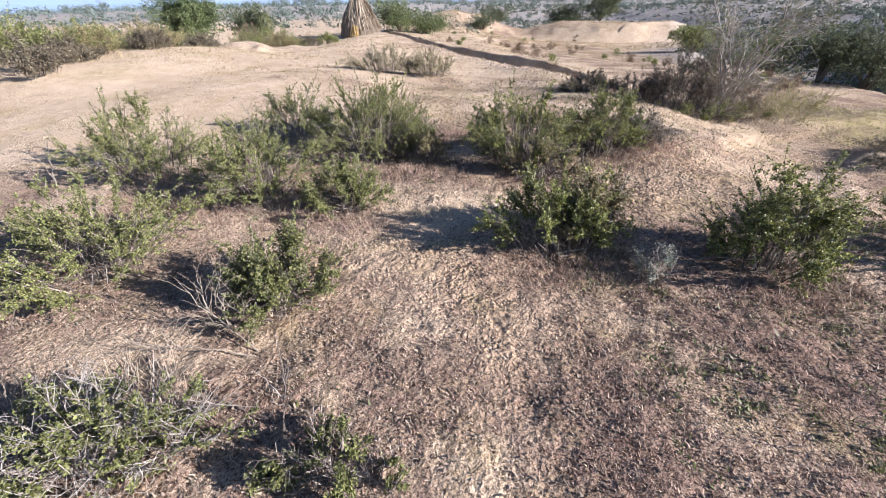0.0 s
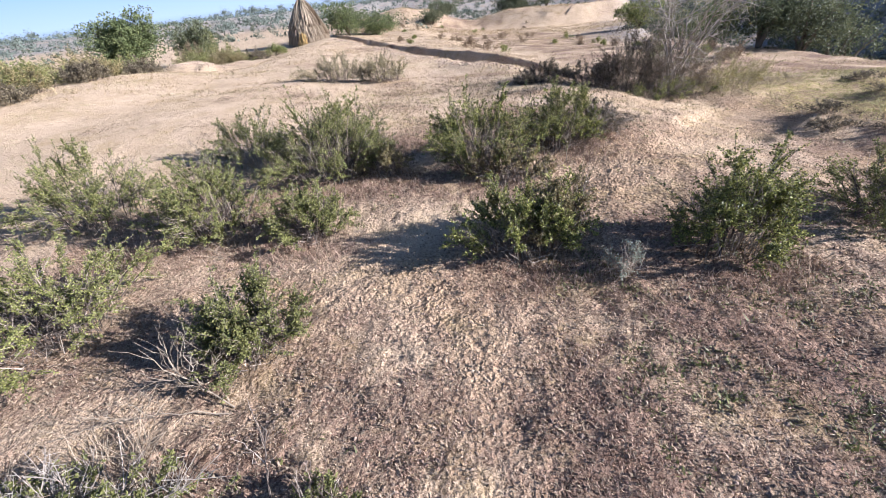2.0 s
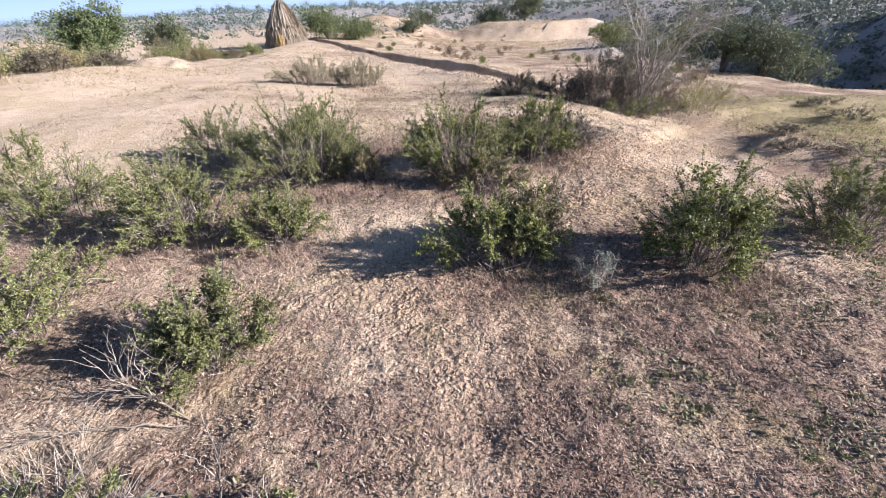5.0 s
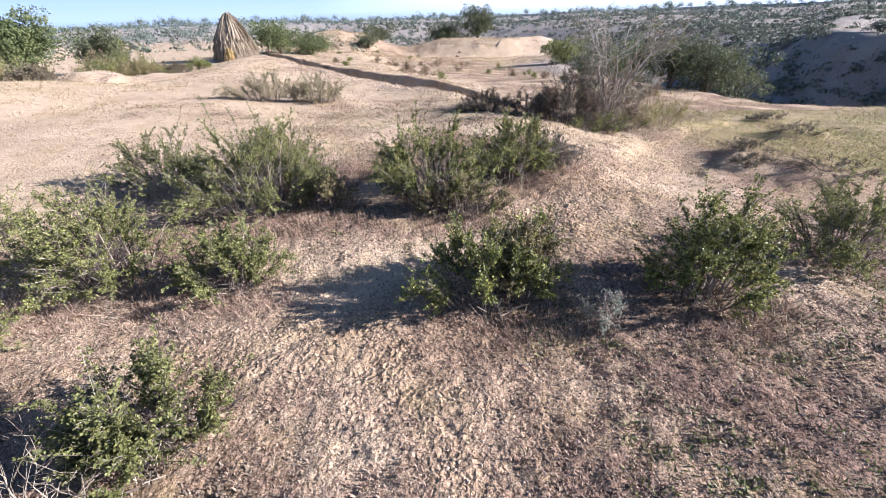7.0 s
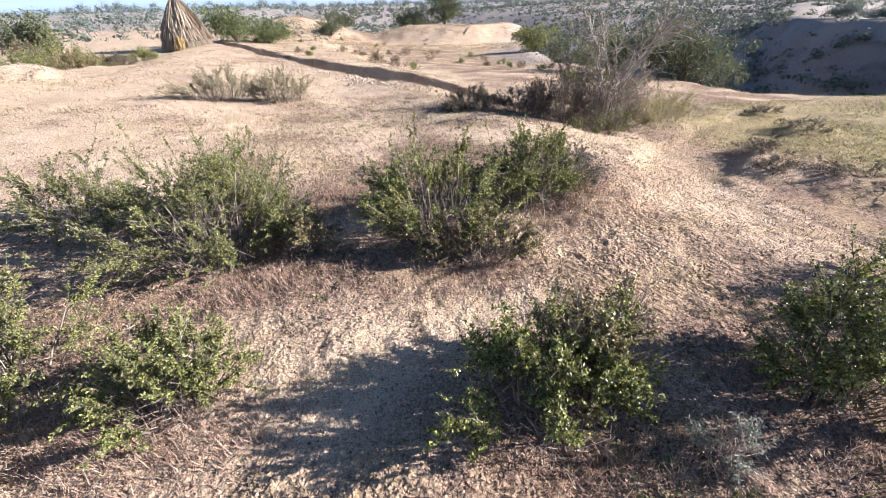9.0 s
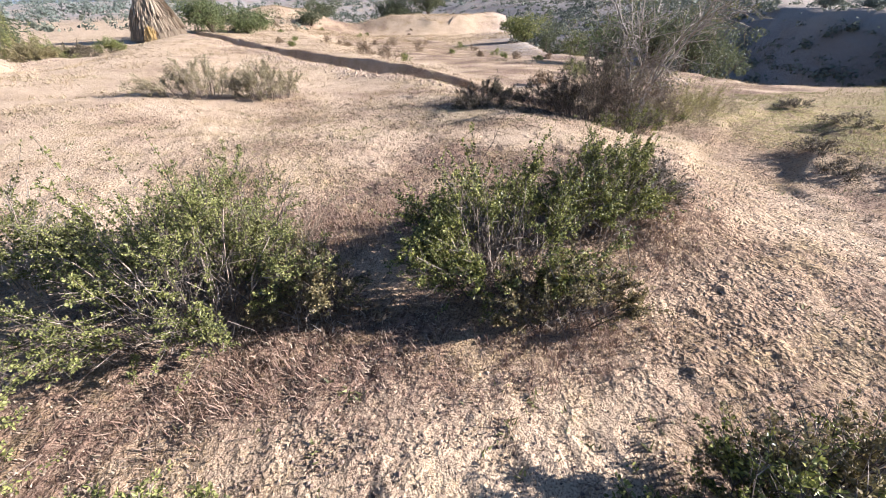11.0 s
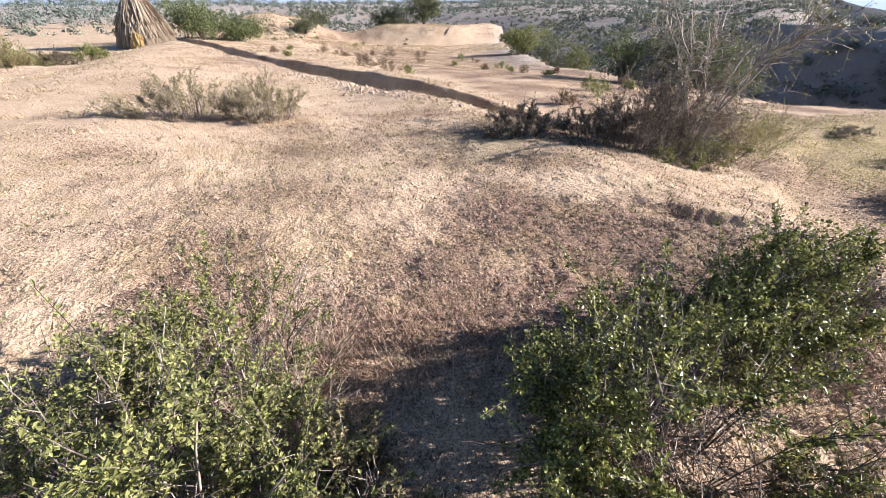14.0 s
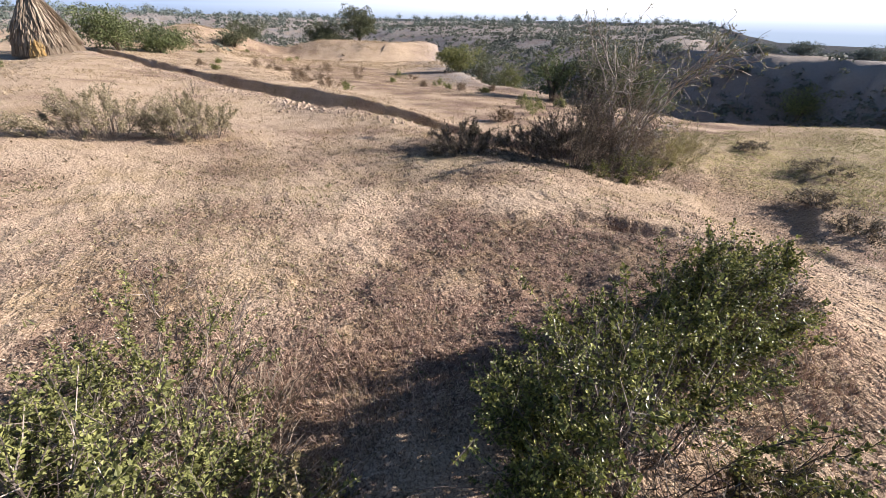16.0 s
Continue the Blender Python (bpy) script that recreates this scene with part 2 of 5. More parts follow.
def vnoise(x, y, seed=0):
    """Smooth value noise in 0..1 with a cell of 1."""
    xi, yi = np.floor(x).astype(np.int64), np.floor(y).astype(np.int64)
    fx, fy = x - xi, y - yi
    fx, fy = fx * fx * (3 - 2 * fx), fy * fy * (3 - 2 * fy)

    def h(i, j):
        n = (i * 374761393 + j * 668265263 + seed * 144269504) & 0xFFFFFFFF
        n = ((n ^ (n >> 13)) * 1274126177) & 0xFFFFFFFF
        return ((n ^ (n >> 16)) & 0xFFFF) / 65535.0

    a, b_, c, d = h(xi, yi), h(xi + 1, yi), h(xi, yi + 1), h(xi + 1, yi + 1)
    return (a * (1 - fx) + b_ * fx) * (1 - fy) + (c * (1 - fx) + d * fx) * fy


def fbm(x, y, seed=0, octaves=4):
    s, amp, tot = 0, 1.0, 0
    for o in range(octaves):
        s = s + amp * vnoise(x * 2 ** o + 17.3 * o, y * 2 ** o - 9.1 * o, seed + o)
        tot += amp
        amp *= 0.5
    return s / tot


# ---------------------------------------------------------------- terrain
DITCH_Y = [9.0, 12.8, 14.6, 17.6, 21.0, 29.0, 38.0, 46.0, 60.0]
DITCH_X = [8.6, 6.3, 5.25, 3.95, 2.85, 0.6, -2.2, -4.6, -9.0]
TRACK_X = [1.2, 2.15, 3.26, 4.6, 5.5, 6.8, 9.5, 14.0, 22.0]
TRACK_Y = [4.0, 4.8, 5.4, 6.1, 7.0, 7.9, 9.2, 10.6, 12.5]


def ditch_offset(x, y):
    wander = 0.5 * (vnoise(y * 0.45, 0 * y, 301) - 0.5) + 0.3 * (vnoise(y * 1.6, 0 * y, 302) - 0.5)
    return (x - np.interp(y, DITCH_Y, DITCH_X)) * 0.93 + wander


def track_offset(x, y):
    return (y - np.interp(x, TRACK_X, TRACK_Y)) * 0.8


def terrain(x, y, fine=True):
    x, y = np.asarray(x, float), np.asarray(y, float)
    dx, dy = x, y - 5.0
    r = np.hypot(dx, dy)
    az = np.degrees(np.arctan2(dx, dy))
    z = 0.12 * (fbm(x * 0.35, y * 0.35, 3, 3) - 0.5)
    # the rise on the open side, the fall towards the track
    z = z + 0.22 * smooth(-1.0, -6.0, x) * smooth(2.0, 8.0, y) + 0.18 * smooth(6.5, 9.5, y) * smooth(2.5, -1.5, x)
    z = z - 0.18 * smooth(9.5, 13.0, y) * smooth(-4, 0, x)
    z = z - 0.62 * smooth(3.6, 7.4, x) - 0.3 * smooth(8, 14, x)
    # slow fall of the land beyond
    away = np.maximum(r - 14, 0)
    slope = np.interp(az, [-60, -12, 5, 14, 24, 40], [0.004, 0.015, 0.025, 0.045, 0.056, 0.04])
    z = z - np.minimum(away, 90) * slope
    # the open side: a sand crest, the land sinking behind it
    z = z + 0.42 * smooth(-6, -10.5, x) * smooth(9, 13, y) * smooth(26, 17, y)
    z = z - 0.6 * smooth(18, 26, y) * smooth(-5, -10, x) * smooth(70, 40, y)
    mid_az = smooth(-36, -20, az) * smooth(22, 6, az)
    z = z - mid_az * (0.16 * smooth(9, 12, r) + 0.12 * smooth(16, 28, r) + 0.25 * smooth(30, 46, r))
    z = z - 0.45 * smooth(13, 19, x) * smooth(10, 15, y)
    # trodden track
    td = track_offset(x, y)
    ragged = 0.35 * (fbm(x * 1.4, y * 1.4, 17, 3) - 0.5)
    edge = td + ragged
    z = z - 0.12 * smooth(0.7, 0.25, edge) * smooth(-1.7, -0.5, edge) * smooth(3.0, 5.5, x) * smooth(24, 12, x)
    # broken turf edge on the low side of the track
    z = z + 0.07 * smooth(-0.7, -1.0, edge) * smooth(-2.6, -1.2, edge) * smooth(5.6, 6.6, x) * smooth(13, 10.5, x) * smooth(0.38, 0.55, fbm(x * 0.9, y * 0.9, 18, 2))
    # small hollow in the bank
    hu, hv = (x - 3.9) * 0.8 - (y - 7.7) * 0.6, (y - 7.7) * 0.8 + (x - 3.9) * 0.6
    z = z - 0.2 * np.exp(-(hu / 0.6) ** 2) * smooth(-0.3, 0.05, hv) * smooth(0.3, 0.14, hv)
    for hx, hy, hh, hr in ((11.2, 8.3, 0.16, 0.8), (8.5, 7.45, 0.08, 0.55), (8.4, 5.7, 0.14, 0.9), (7.7, 6.75, 0.06, 0.5), (12.6, 10.4, 0.12, 0.6), (3.2, 6.4, 0.12, 0.9)):
        q = np.hypot(x - hx, y - hy) / hr * (1 + 0.6 * (fbm(x * 1.8, y * 1.8, 19, 3) - 0.5))
        z = z + hh * smooth(1.35, 0.35, q)
    # ditch with a raised far lip
    dd = ditch_offset(x, y)
    on = smooth(11.5, 13.0, y) * smooth(60, 48, y)
    w = 1.0 + 0.25 * (vnoise(y * 0.7, x * 0.1, 5) - 0.5)
    z = z - on * 0.45 * smooth(-0.75 * w, -0.2, dd) * smooth(0.72 * w, 0.55 * w, dd)
    z = z + on * 0.10 * np.exp(-((dd - 1.0) / 0.5) ** 2) + on * 0.05 * np.exp(-((dd + 1.1) / 0.45) ** 2)
    # earth mounds on the open side
    for mx, my, mh, mr in ((-11.6, 27.2, 0.7, 1.3), (-9.3, 28.6, 0.4, 1.6), (-13.4, 27.4, 0.3, 1.2)):
        q = np.hypot((x - mx) / mr, (y - my) / (1.7 * mr))
        z = z + mh * smooth(1.5, 0.15, q * (1 + 0.8 * (fbm(x * 0.7, y * 0.7, 14, 3) - 0.5))) * (0.7 + 0.6 * fbm(x * 1.1, y * 1.1, 15, 3))
    # knoll with a broken edge beyond the ditch
    kx, ky = (x - 32.0) * 0.93 + (y - 88) * -0.2, (y - 88.0) * 0.93 + (x - 32) * 0.2
    q = np.hypot(kx / 15.5, ky / 9.0) * (1 + 0.25 * (fbm(x * 0.12, y * 0.12, 31) - 0.5))
    gnaw = 0.55 * (fbm(x * 0.22, y * 0.22, 34, 3) - 0.5)
    steep = smooth(-4, 3, kx)
    z = z + 3.1 * (smooth(1.25, 0.4, q) * (1 - steep) + smooth(1.12, 0.78, q + gnaw) * steep) * (0.9 + 0.2 * fbm(x * 0.2, y * 0.2, 33, 3))
    kx, ky = (x - 6.0), (y - 95.0)
    z = z + 2.6 * smooth(1.4, 0.3, np.hypot(kx / 9.5, ky / 10.0))
    # ravine behind the field, and the slope across it
    r_in = np.interp(az, [20, 25, 29, 32, 36, 45, 60, 90, 130], [160, 125, 98, 56, 35, 28, 22.5, 21.5, 24])
    r_out = np.interp(az, [22, 30, 45, 54, 59, 64, 75, 100, 130], [330, 240, 140, 76, 61, 58, 57, 55, 60])
    rr = r * (1 + 0.16 * (fbm(az * 0.09, r * 0.02, 11) - 0.5))
    foot = np.maximum(r_in * 1.35 + 6, (r_out - 13) * smooth(50, 60, az))
    drop = smooth(r_in, r_in * 1.25 + 4, rr) * smooth(r_out, foot, rr)
    gully = fbm(x * 0.06, y * 0.06, 21, 4)
    z = z - drop * (4.5 + 5.0 * gully)
    out_side = smooth(r_out * 0.9, r_out * 1.02, rr) * smooth(20, 30, az)
    z = z + out_side * np.interp(az, [30, 45, 55, 62, 100], [0.6, 1.2, 0.8, 0.3, 0.0])
    crest = smooth(r_out * 0.93, r_out * 1.0, rr) * smooth(53, 58, az)
    z = z * (1 - crest) + crest * np.interp(az, [55, 61, 66, 75, 100], [-1.1, -1.05, -0.9, -0.95, -1.2])
    z = z - smooth(r_out * 1.1, r_out * 1.1 + 140, rr) * np.interp(az, [40, 60, 70, 120], [0, 2, 6, 8])
    z = z - np.clip((rr - r_out * 1.08) * 0.08, 0, 26) * smooth(60, 67, az)
    far = smooth(110, 260, r)
    z = z + far * np.interp(az, [-60, 0, 30, 55, 70], [1.5, 3.0, 4.5, 4.5, 1.0]) * (fbm(x * 0.011, y * 0.011, 41, 4) - 0.42) * 2.0
    z = z * smooth(4200, 900, r) - 2.0 * smooth(900, 4200, r)
    if fine:
        near = smooth(22, 9, r)
        z = z + near * (0.05 * (fbm(x * 2.2, y * 2.2, 51, 3) - 0.5) + 0.034 * (fbm(x * 8, y * 8, 61, 3) - 0.5))
        z = z + smooth(9, 30, r) * smooth(200, 60, r) * 0.14 * (fbm(x * 0.8, y * 0.8, 71, 3) - 0.5)
    return z


def H(x, y):
    return float(terrain(np.array([x]), np.array([y]))[0])


def track_cover(x, y):
    """The trodden cattle track, 0..1."""
    wide = 0.95 - 0.25 * smooth(3.5, 6.0, x) + 0.05 * np.maximum(x - 5, 0)
    return np.exp(-((track_offset(x, y) + 0.12) / wide) ** 2) * smooth(1.2, 2.6, x + 0.25 * (5.0 - y)) * smooth(3.4, 4.4, y)


def trodden(x, y):
    """Bare sandy places walked by hooves, 0..1."""
    t2 = np.exp(-((x - 0.42 - 0.12 * (y - 2.5)) / 0.3) ** 2 - ((y - 2.35) / 0.75) ** 2)
    t3 = np.exp(-((x - 0.02) / 0.3) ** 2 - ((y - 3.1) / 0.5) ** 2)
    t4 = np.exp(-((x + 0.85) / 0.8) ** 2 - ((y - 3.3) / 0.35) ** 2) * 0.8
    return np.clip(track_cover(x, y) + t2 + t3 + t4, 0, 1)


def litter_cover(x, y):
    """How much dry litter and dead grass lies on the sand, 0..1."""
    n = fbm(x * 0.9, y * 0.9, 81, 4)
    base = 0.25 + 1.3 * (n - 0.45)
    near = smooth(9.5, 6.0, y + 0.35 * np.maximum(-x, 0))
    base = base + 0.31 * near
    base = base - 0.35 * smooth(-2.5, -5.5, x) * smooth(4.5, 7.0, y)
    base = base + 0.42 * np.exp(-((x - 1.2) / 2.0) ** 2 - ((y - 8.2) / 1.5) ** 2)
    base = base + 0.5 * np.exp(-((x - 1.0) / 0.4) ** 2 - ((y - 2.1) / 0.8) ** 2)
    base = base - 0.5 * np.exp(-((x - 0.0) / 0.8) ** 2 - ((y - 4.3) / 0.75) ** 2) - 0.25 * np.exp(-((x + 1.6) / 1.0) ** 2 - ((y - 3.6) / 0.5) ** 2)
    base = base - 0.4 * np.exp(-((x + 2.1) / 0.65) ** 2 - ((y - 2.15) / 0.4) ** 2) - 0.3 * np.exp(-((x + 0.4) / 0.7) ** 2 - ((y - 3.3) / 0.5) ** 2)
    base = base - 0.06 * trodden(x, y) - 0.02 * track_cover(x, y) + 0.12 * smooth(2.2, 3.5, x) * smooth(4.2, 3.2, y) + 0.35 * smooth(7.0, 9.5, x) * smooth(26, 16, x)
    r = np.hypot(x, y)
    base = base - 0.08 * smooth(14, 40, r) * smooth(-2, 6, x) + 0.3 * smooth(90, 180, r)
    base = base + 0.9 * smooth(-1.8, -3.6, terrain(x, y, False)) * smooth(20, 26, r) * smooth(25, 33, np.degrees(np.arctan2(x, y - 5.0)))
    return np.clip(base, 0.02, 1)


def axis_steps(lo, hi, step, grow_lo, grow_hi, mid_lo, mid_hi, far=4500):
    """Even steps from lo to hi, widening slowly out to mid_lo and mid_hi and fast beyond."""
    up, d, p = [], step, hi
    while p < far:
        d *= grow_hi if p < mid_hi else 1.15
        p += d
        up.append(p)
    dn, d, p = [], step, lo
    while p > -far:
        d *= grow_lo if p > mid_lo else 1.15
        p -= d
        dn.append(p)
    return np.r_[dn[::-1], np.arange(lo, hi + 1e-6, step), up]


gx = axis_steps(-1.8, 5.6, 0.0235, 1.06, 1.05, -22, 62)
gy = axis_steps(1.5, 8.2, 0.0235, 1.15, 1.034, -2, 100)
GX, GY = np.meshgrid(gx, gy)
GX = GX + np.interp(GY, [0, 12.8] + DITCH_Y[2:], [0, 0] + [v - 6.3 for v in DITCH_X[2:]])
GZ = terrain(GX, GY)
# hoof prints pressed into the sand
prints = np.zeros_like(GZ)
for _ in range(24000):
    px_, py_ = R.uniform(-3.0, 6.4), R.uniform(1.4, 9.0)
    tw = float(trodden(np.array([px_]), np.array([py_]))[0])
    if R.rand() > tw * 1.1 + 0.04:
        continue
    i0, i1 = np.searchsorted(gx, [px_ - 0.15, px_ + 0.15])
    j0, j1 = np.searchsorted(gy, [py_ - 0.15, py_ + 0.15])
    if i1 - i0 < 3 or j1 - j0 < 3:
        continue
    sx, sy = GX[j0:j1, i0:i1] - px_, GY[j0:j1, i0:i1] - py_
    a = R.uniform(0, math.pi)
    u, v = sx * math.cos(a) + sy * math.sin(a), sy * math.cos(a) - sx * math.sin(a)
    q = np.hypot(u / R.uniform(0.022, 0.036), v / R.uniform(0.016, 0.026))
    prints[j0:j1, i0:i1] += R.uniform(0.002, 0.007) * (-smooth(1.25, 0.7, q) + 0.5 * np.exp(-(q - 1.6) ** 2 / 0.25))
lumps = fbm(GX * 13.0, GY * 13.0, 131, 2) - 0.5
tufty = np.abs(fbm(GX * 6.0, GY * 6.0, 141, 3) - 0.5)
walked = np.clip(trodden(GX, GY), 0, 1)
near_only = smooth(9.5, 7.5, np.hypot(GX - 1.5, GY - 4.5))
GZ = GZ + near_only * (np.clip(prints, -0.008, 0.007) + 0.02 * lumps * walked + 0.06 * (0.12 - tufty) * (1 - walked))
nx, ny = len(gx), len(gy)
ids = np.arange(nx * ny).reshape(ny, nx)
quads = np.stack([ids[:-1, :-1], ids[:-1, 1:], ids[1:, 1:], ids[1:, :-1]], -1).reshape(-1, 4)
ground_me = mesh_from("ground", np.stack([GX, GY, GZ], -1).reshape(-1, 3), quads, M_GROUND, smooth=True)
att = ground_me.attributes.new("litter", "FLOAT", "POINT")
att.data.foreach_set("value", litter_cover(GX, GY).astype(np.float32).ravel())
green = smooth(7.5, 10, GX) * smooth(26, 14, GX) * smooth(4, 7, GY) * smooth(13, 10.5, GY)
green = green + 0.6 * np.exp(-((GX - 3.6) / 1.3) ** 2 - ((GY - 11.3) / 1.0) ** 2)
far_r = np.hypot(GX, GY)
green = green + 0.5 * smooth(180, 400, far_r) * smooth(0.45, 0.65, fbm(GX * 0.006, GY * 0.006, 93))
att = ground_me.attributes.new("green", "FLOAT", "POINT")
att.data.foreach_set("value", np.clip(green, 0, 1).astype(np.float32).ravel())
ravine_side = smooth(25, 33, np.degrees(np.arctan2(GX, GY - 5.0)))
# mask of far scrub ground that takes the haze-lightened colour
hazed_scrubland = np.maximum(smooth(-1.6, -3.2, terrain(GX, GY, False)) * smooth(22, 28, far_r), 0.8 * smooth(46, 56, far_r)) * ravine_side + smooth(105, 150, far_r)
att = ground_me.attributes.new("trodden", "FLOAT", "POINT")
att.data.foreach_set("value", trodden(GX, GY).astype(np.float32).ravel())
att = ground_me.attributes.new("hazed_scrubland", "FLOAT", "POINT")
att.data.foreach_set("value", np.clip(hazed_scrubland, 0, 1).astype(np.float32).ravel())
tagged(new("ground", ground_me), "dry sandy ground with trodden hoof prints and straw litter", "ground", kind="structure")


# ---------------------------------------------------------------- plant helpers
def tube_mesh(paths, radii, sides=3):
    """Tapered tubes: paths (n, k, 3), radii (n, k) -> verts, faces."""
    paths, radii = np.asarray(paths, float), np.asarray(radii, float)
    n, k, _ = paths.shape
    tang = np.gradient(paths, axis=1)
    tang /= np.linalg.norm(tang, axis=2, keepdims=True) + 1e-9
    ref = np.where(np.abs(tang[..., 2:3]) > 0.9, np.array([1.0, 0, 0]), np.array([0, 0, 1.0]))
    a = np.cross(tang, ref)
    a /= np.linalg.norm(a, axis=2, keepdims=True) + 1e-9
    b = np.cross(tang, a)
    ang = np.arange(sides) * 2 * math.pi / sides
    ring = a[:, :, None] * np.cos(ang)[:, None] + b[:, :, None] * np.sin(ang)[:, None]
    verts = (paths[:, :, None] + ring * radii[:, :, None, None]).reshape(-1, 3)
    base = (np.arange(n) * k * sides)[:, None, None] + (np.arange(k - 1) * sides)[None, :, None]
    s = np.arange(sides)[None, None]
    s2 = (s + 1) % sides
    faces = np.stack([base + s, base + s2, base + sides + s2, base + sides + s], -1).reshape(-1, 4)
    return verts, faces


def leaf_mesh(points, axis, length, width, rng, droop=0.3):
    """A folded four-cornered blade at every point."""
    n = len(points)
    d = axis + rng.normal(0, 0.55, (n, 3))
    d /= np.linalg.norm(d, axis=1, keepdims=True) + 1e-9
    side = np.cross(d, rng.normal(0, 1, (n, 3)) + np.array([0, 0, 0.8]))
    side /= np.linalg.norm(side, axis=1, keepdims=True) + 1e-9
    up = np.cross(side, d)
    L = (length * rng.uniform(0.6, 1.3, n))[:, None]
    W = (width * rng.uniform(0.7, 1.25, n))[:, None]
    mid = points + d * L * 0.5
    v = np.stack([points, mid + side * W * 0.5 + up * W * 0.15, points + d * L - up * L * droop * 0.3,
                  mid - side * W * 0.5 + up * W * 0.15], 1)
    f = np.arange(4 * n).reshape(n, 4)
    return v.reshape(-1, 3), f


def leaflets(points, axis, length, width, rng):
    """A small three-cornered leaflet at every point."""
    n = len(points)
    d = unit(axis + rng.normal(0, 0.6, (n, 3)))
    side = unit(np.cross(d, rng.normal(0, 1, (n, 3)) + np.array([0, 0, 0.8])))
    L = (length * rng.uniform(0.6, 1.35, n))[:, None]
    W = (width * rng.uniform(0.7, 1.3, n))[:, None]
    v = np.stack([points + side * W * 0.5, points - side * W * 0.5, points + d * L], 1)
    return v.reshape(-1, 3), np.arange(3 * n).reshape(n, 3)


def grow(starts, dirs, lengths, rng, k=5, bend=0.25, lift=0.0):
    """Wavering shoots from starts along dirs: (n, k, 3)."""
    n = len(starts)
    t = np.linspace(0, 1, k)[None, :, None]
    wob = rng.normal(0, bend, (n, 1, 3)) * t ** 2 + rng.normal(0, bend * 0.35, (n, k, 3)) * t
    wob[..., 2] += lift * t[..., 0] ** 2
    return starts[:, None] + (dirs[:, None] * t + wob) * lengths[:, None, None]


def along(paths, t, idx):
    """Points and directions at t (0..1) on paths[idx]."""
    k = paths.shape[1]
    f = np.clip(t, 0, 0.999) * (k - 1)
    i = f.astype(int)
    w = (f - i)[:, None]
    a, b = paths[idx, i], paths[idx, i + 1]
    d = b - a
    return a * (1 - w) + b * w, d / (np.linalg.norm(d, axis=1, keepdims=True) + 1e-9)


def unit(v):
    return v / (np.linalg.norm(v, axis=1, keepdims=True) + 1e-9)


def part(name, me, parent, label=""):
    ob = new(name, me)
    ob.parent = parent
    if label:
        tagged(ob, label)
    return ob


def thing(name, loc, label, category, group=""):
    ob = new(name)
    ob.location = loc
    ob.empty_display_size = 0.2
    return tagged(ob, label, category, group)


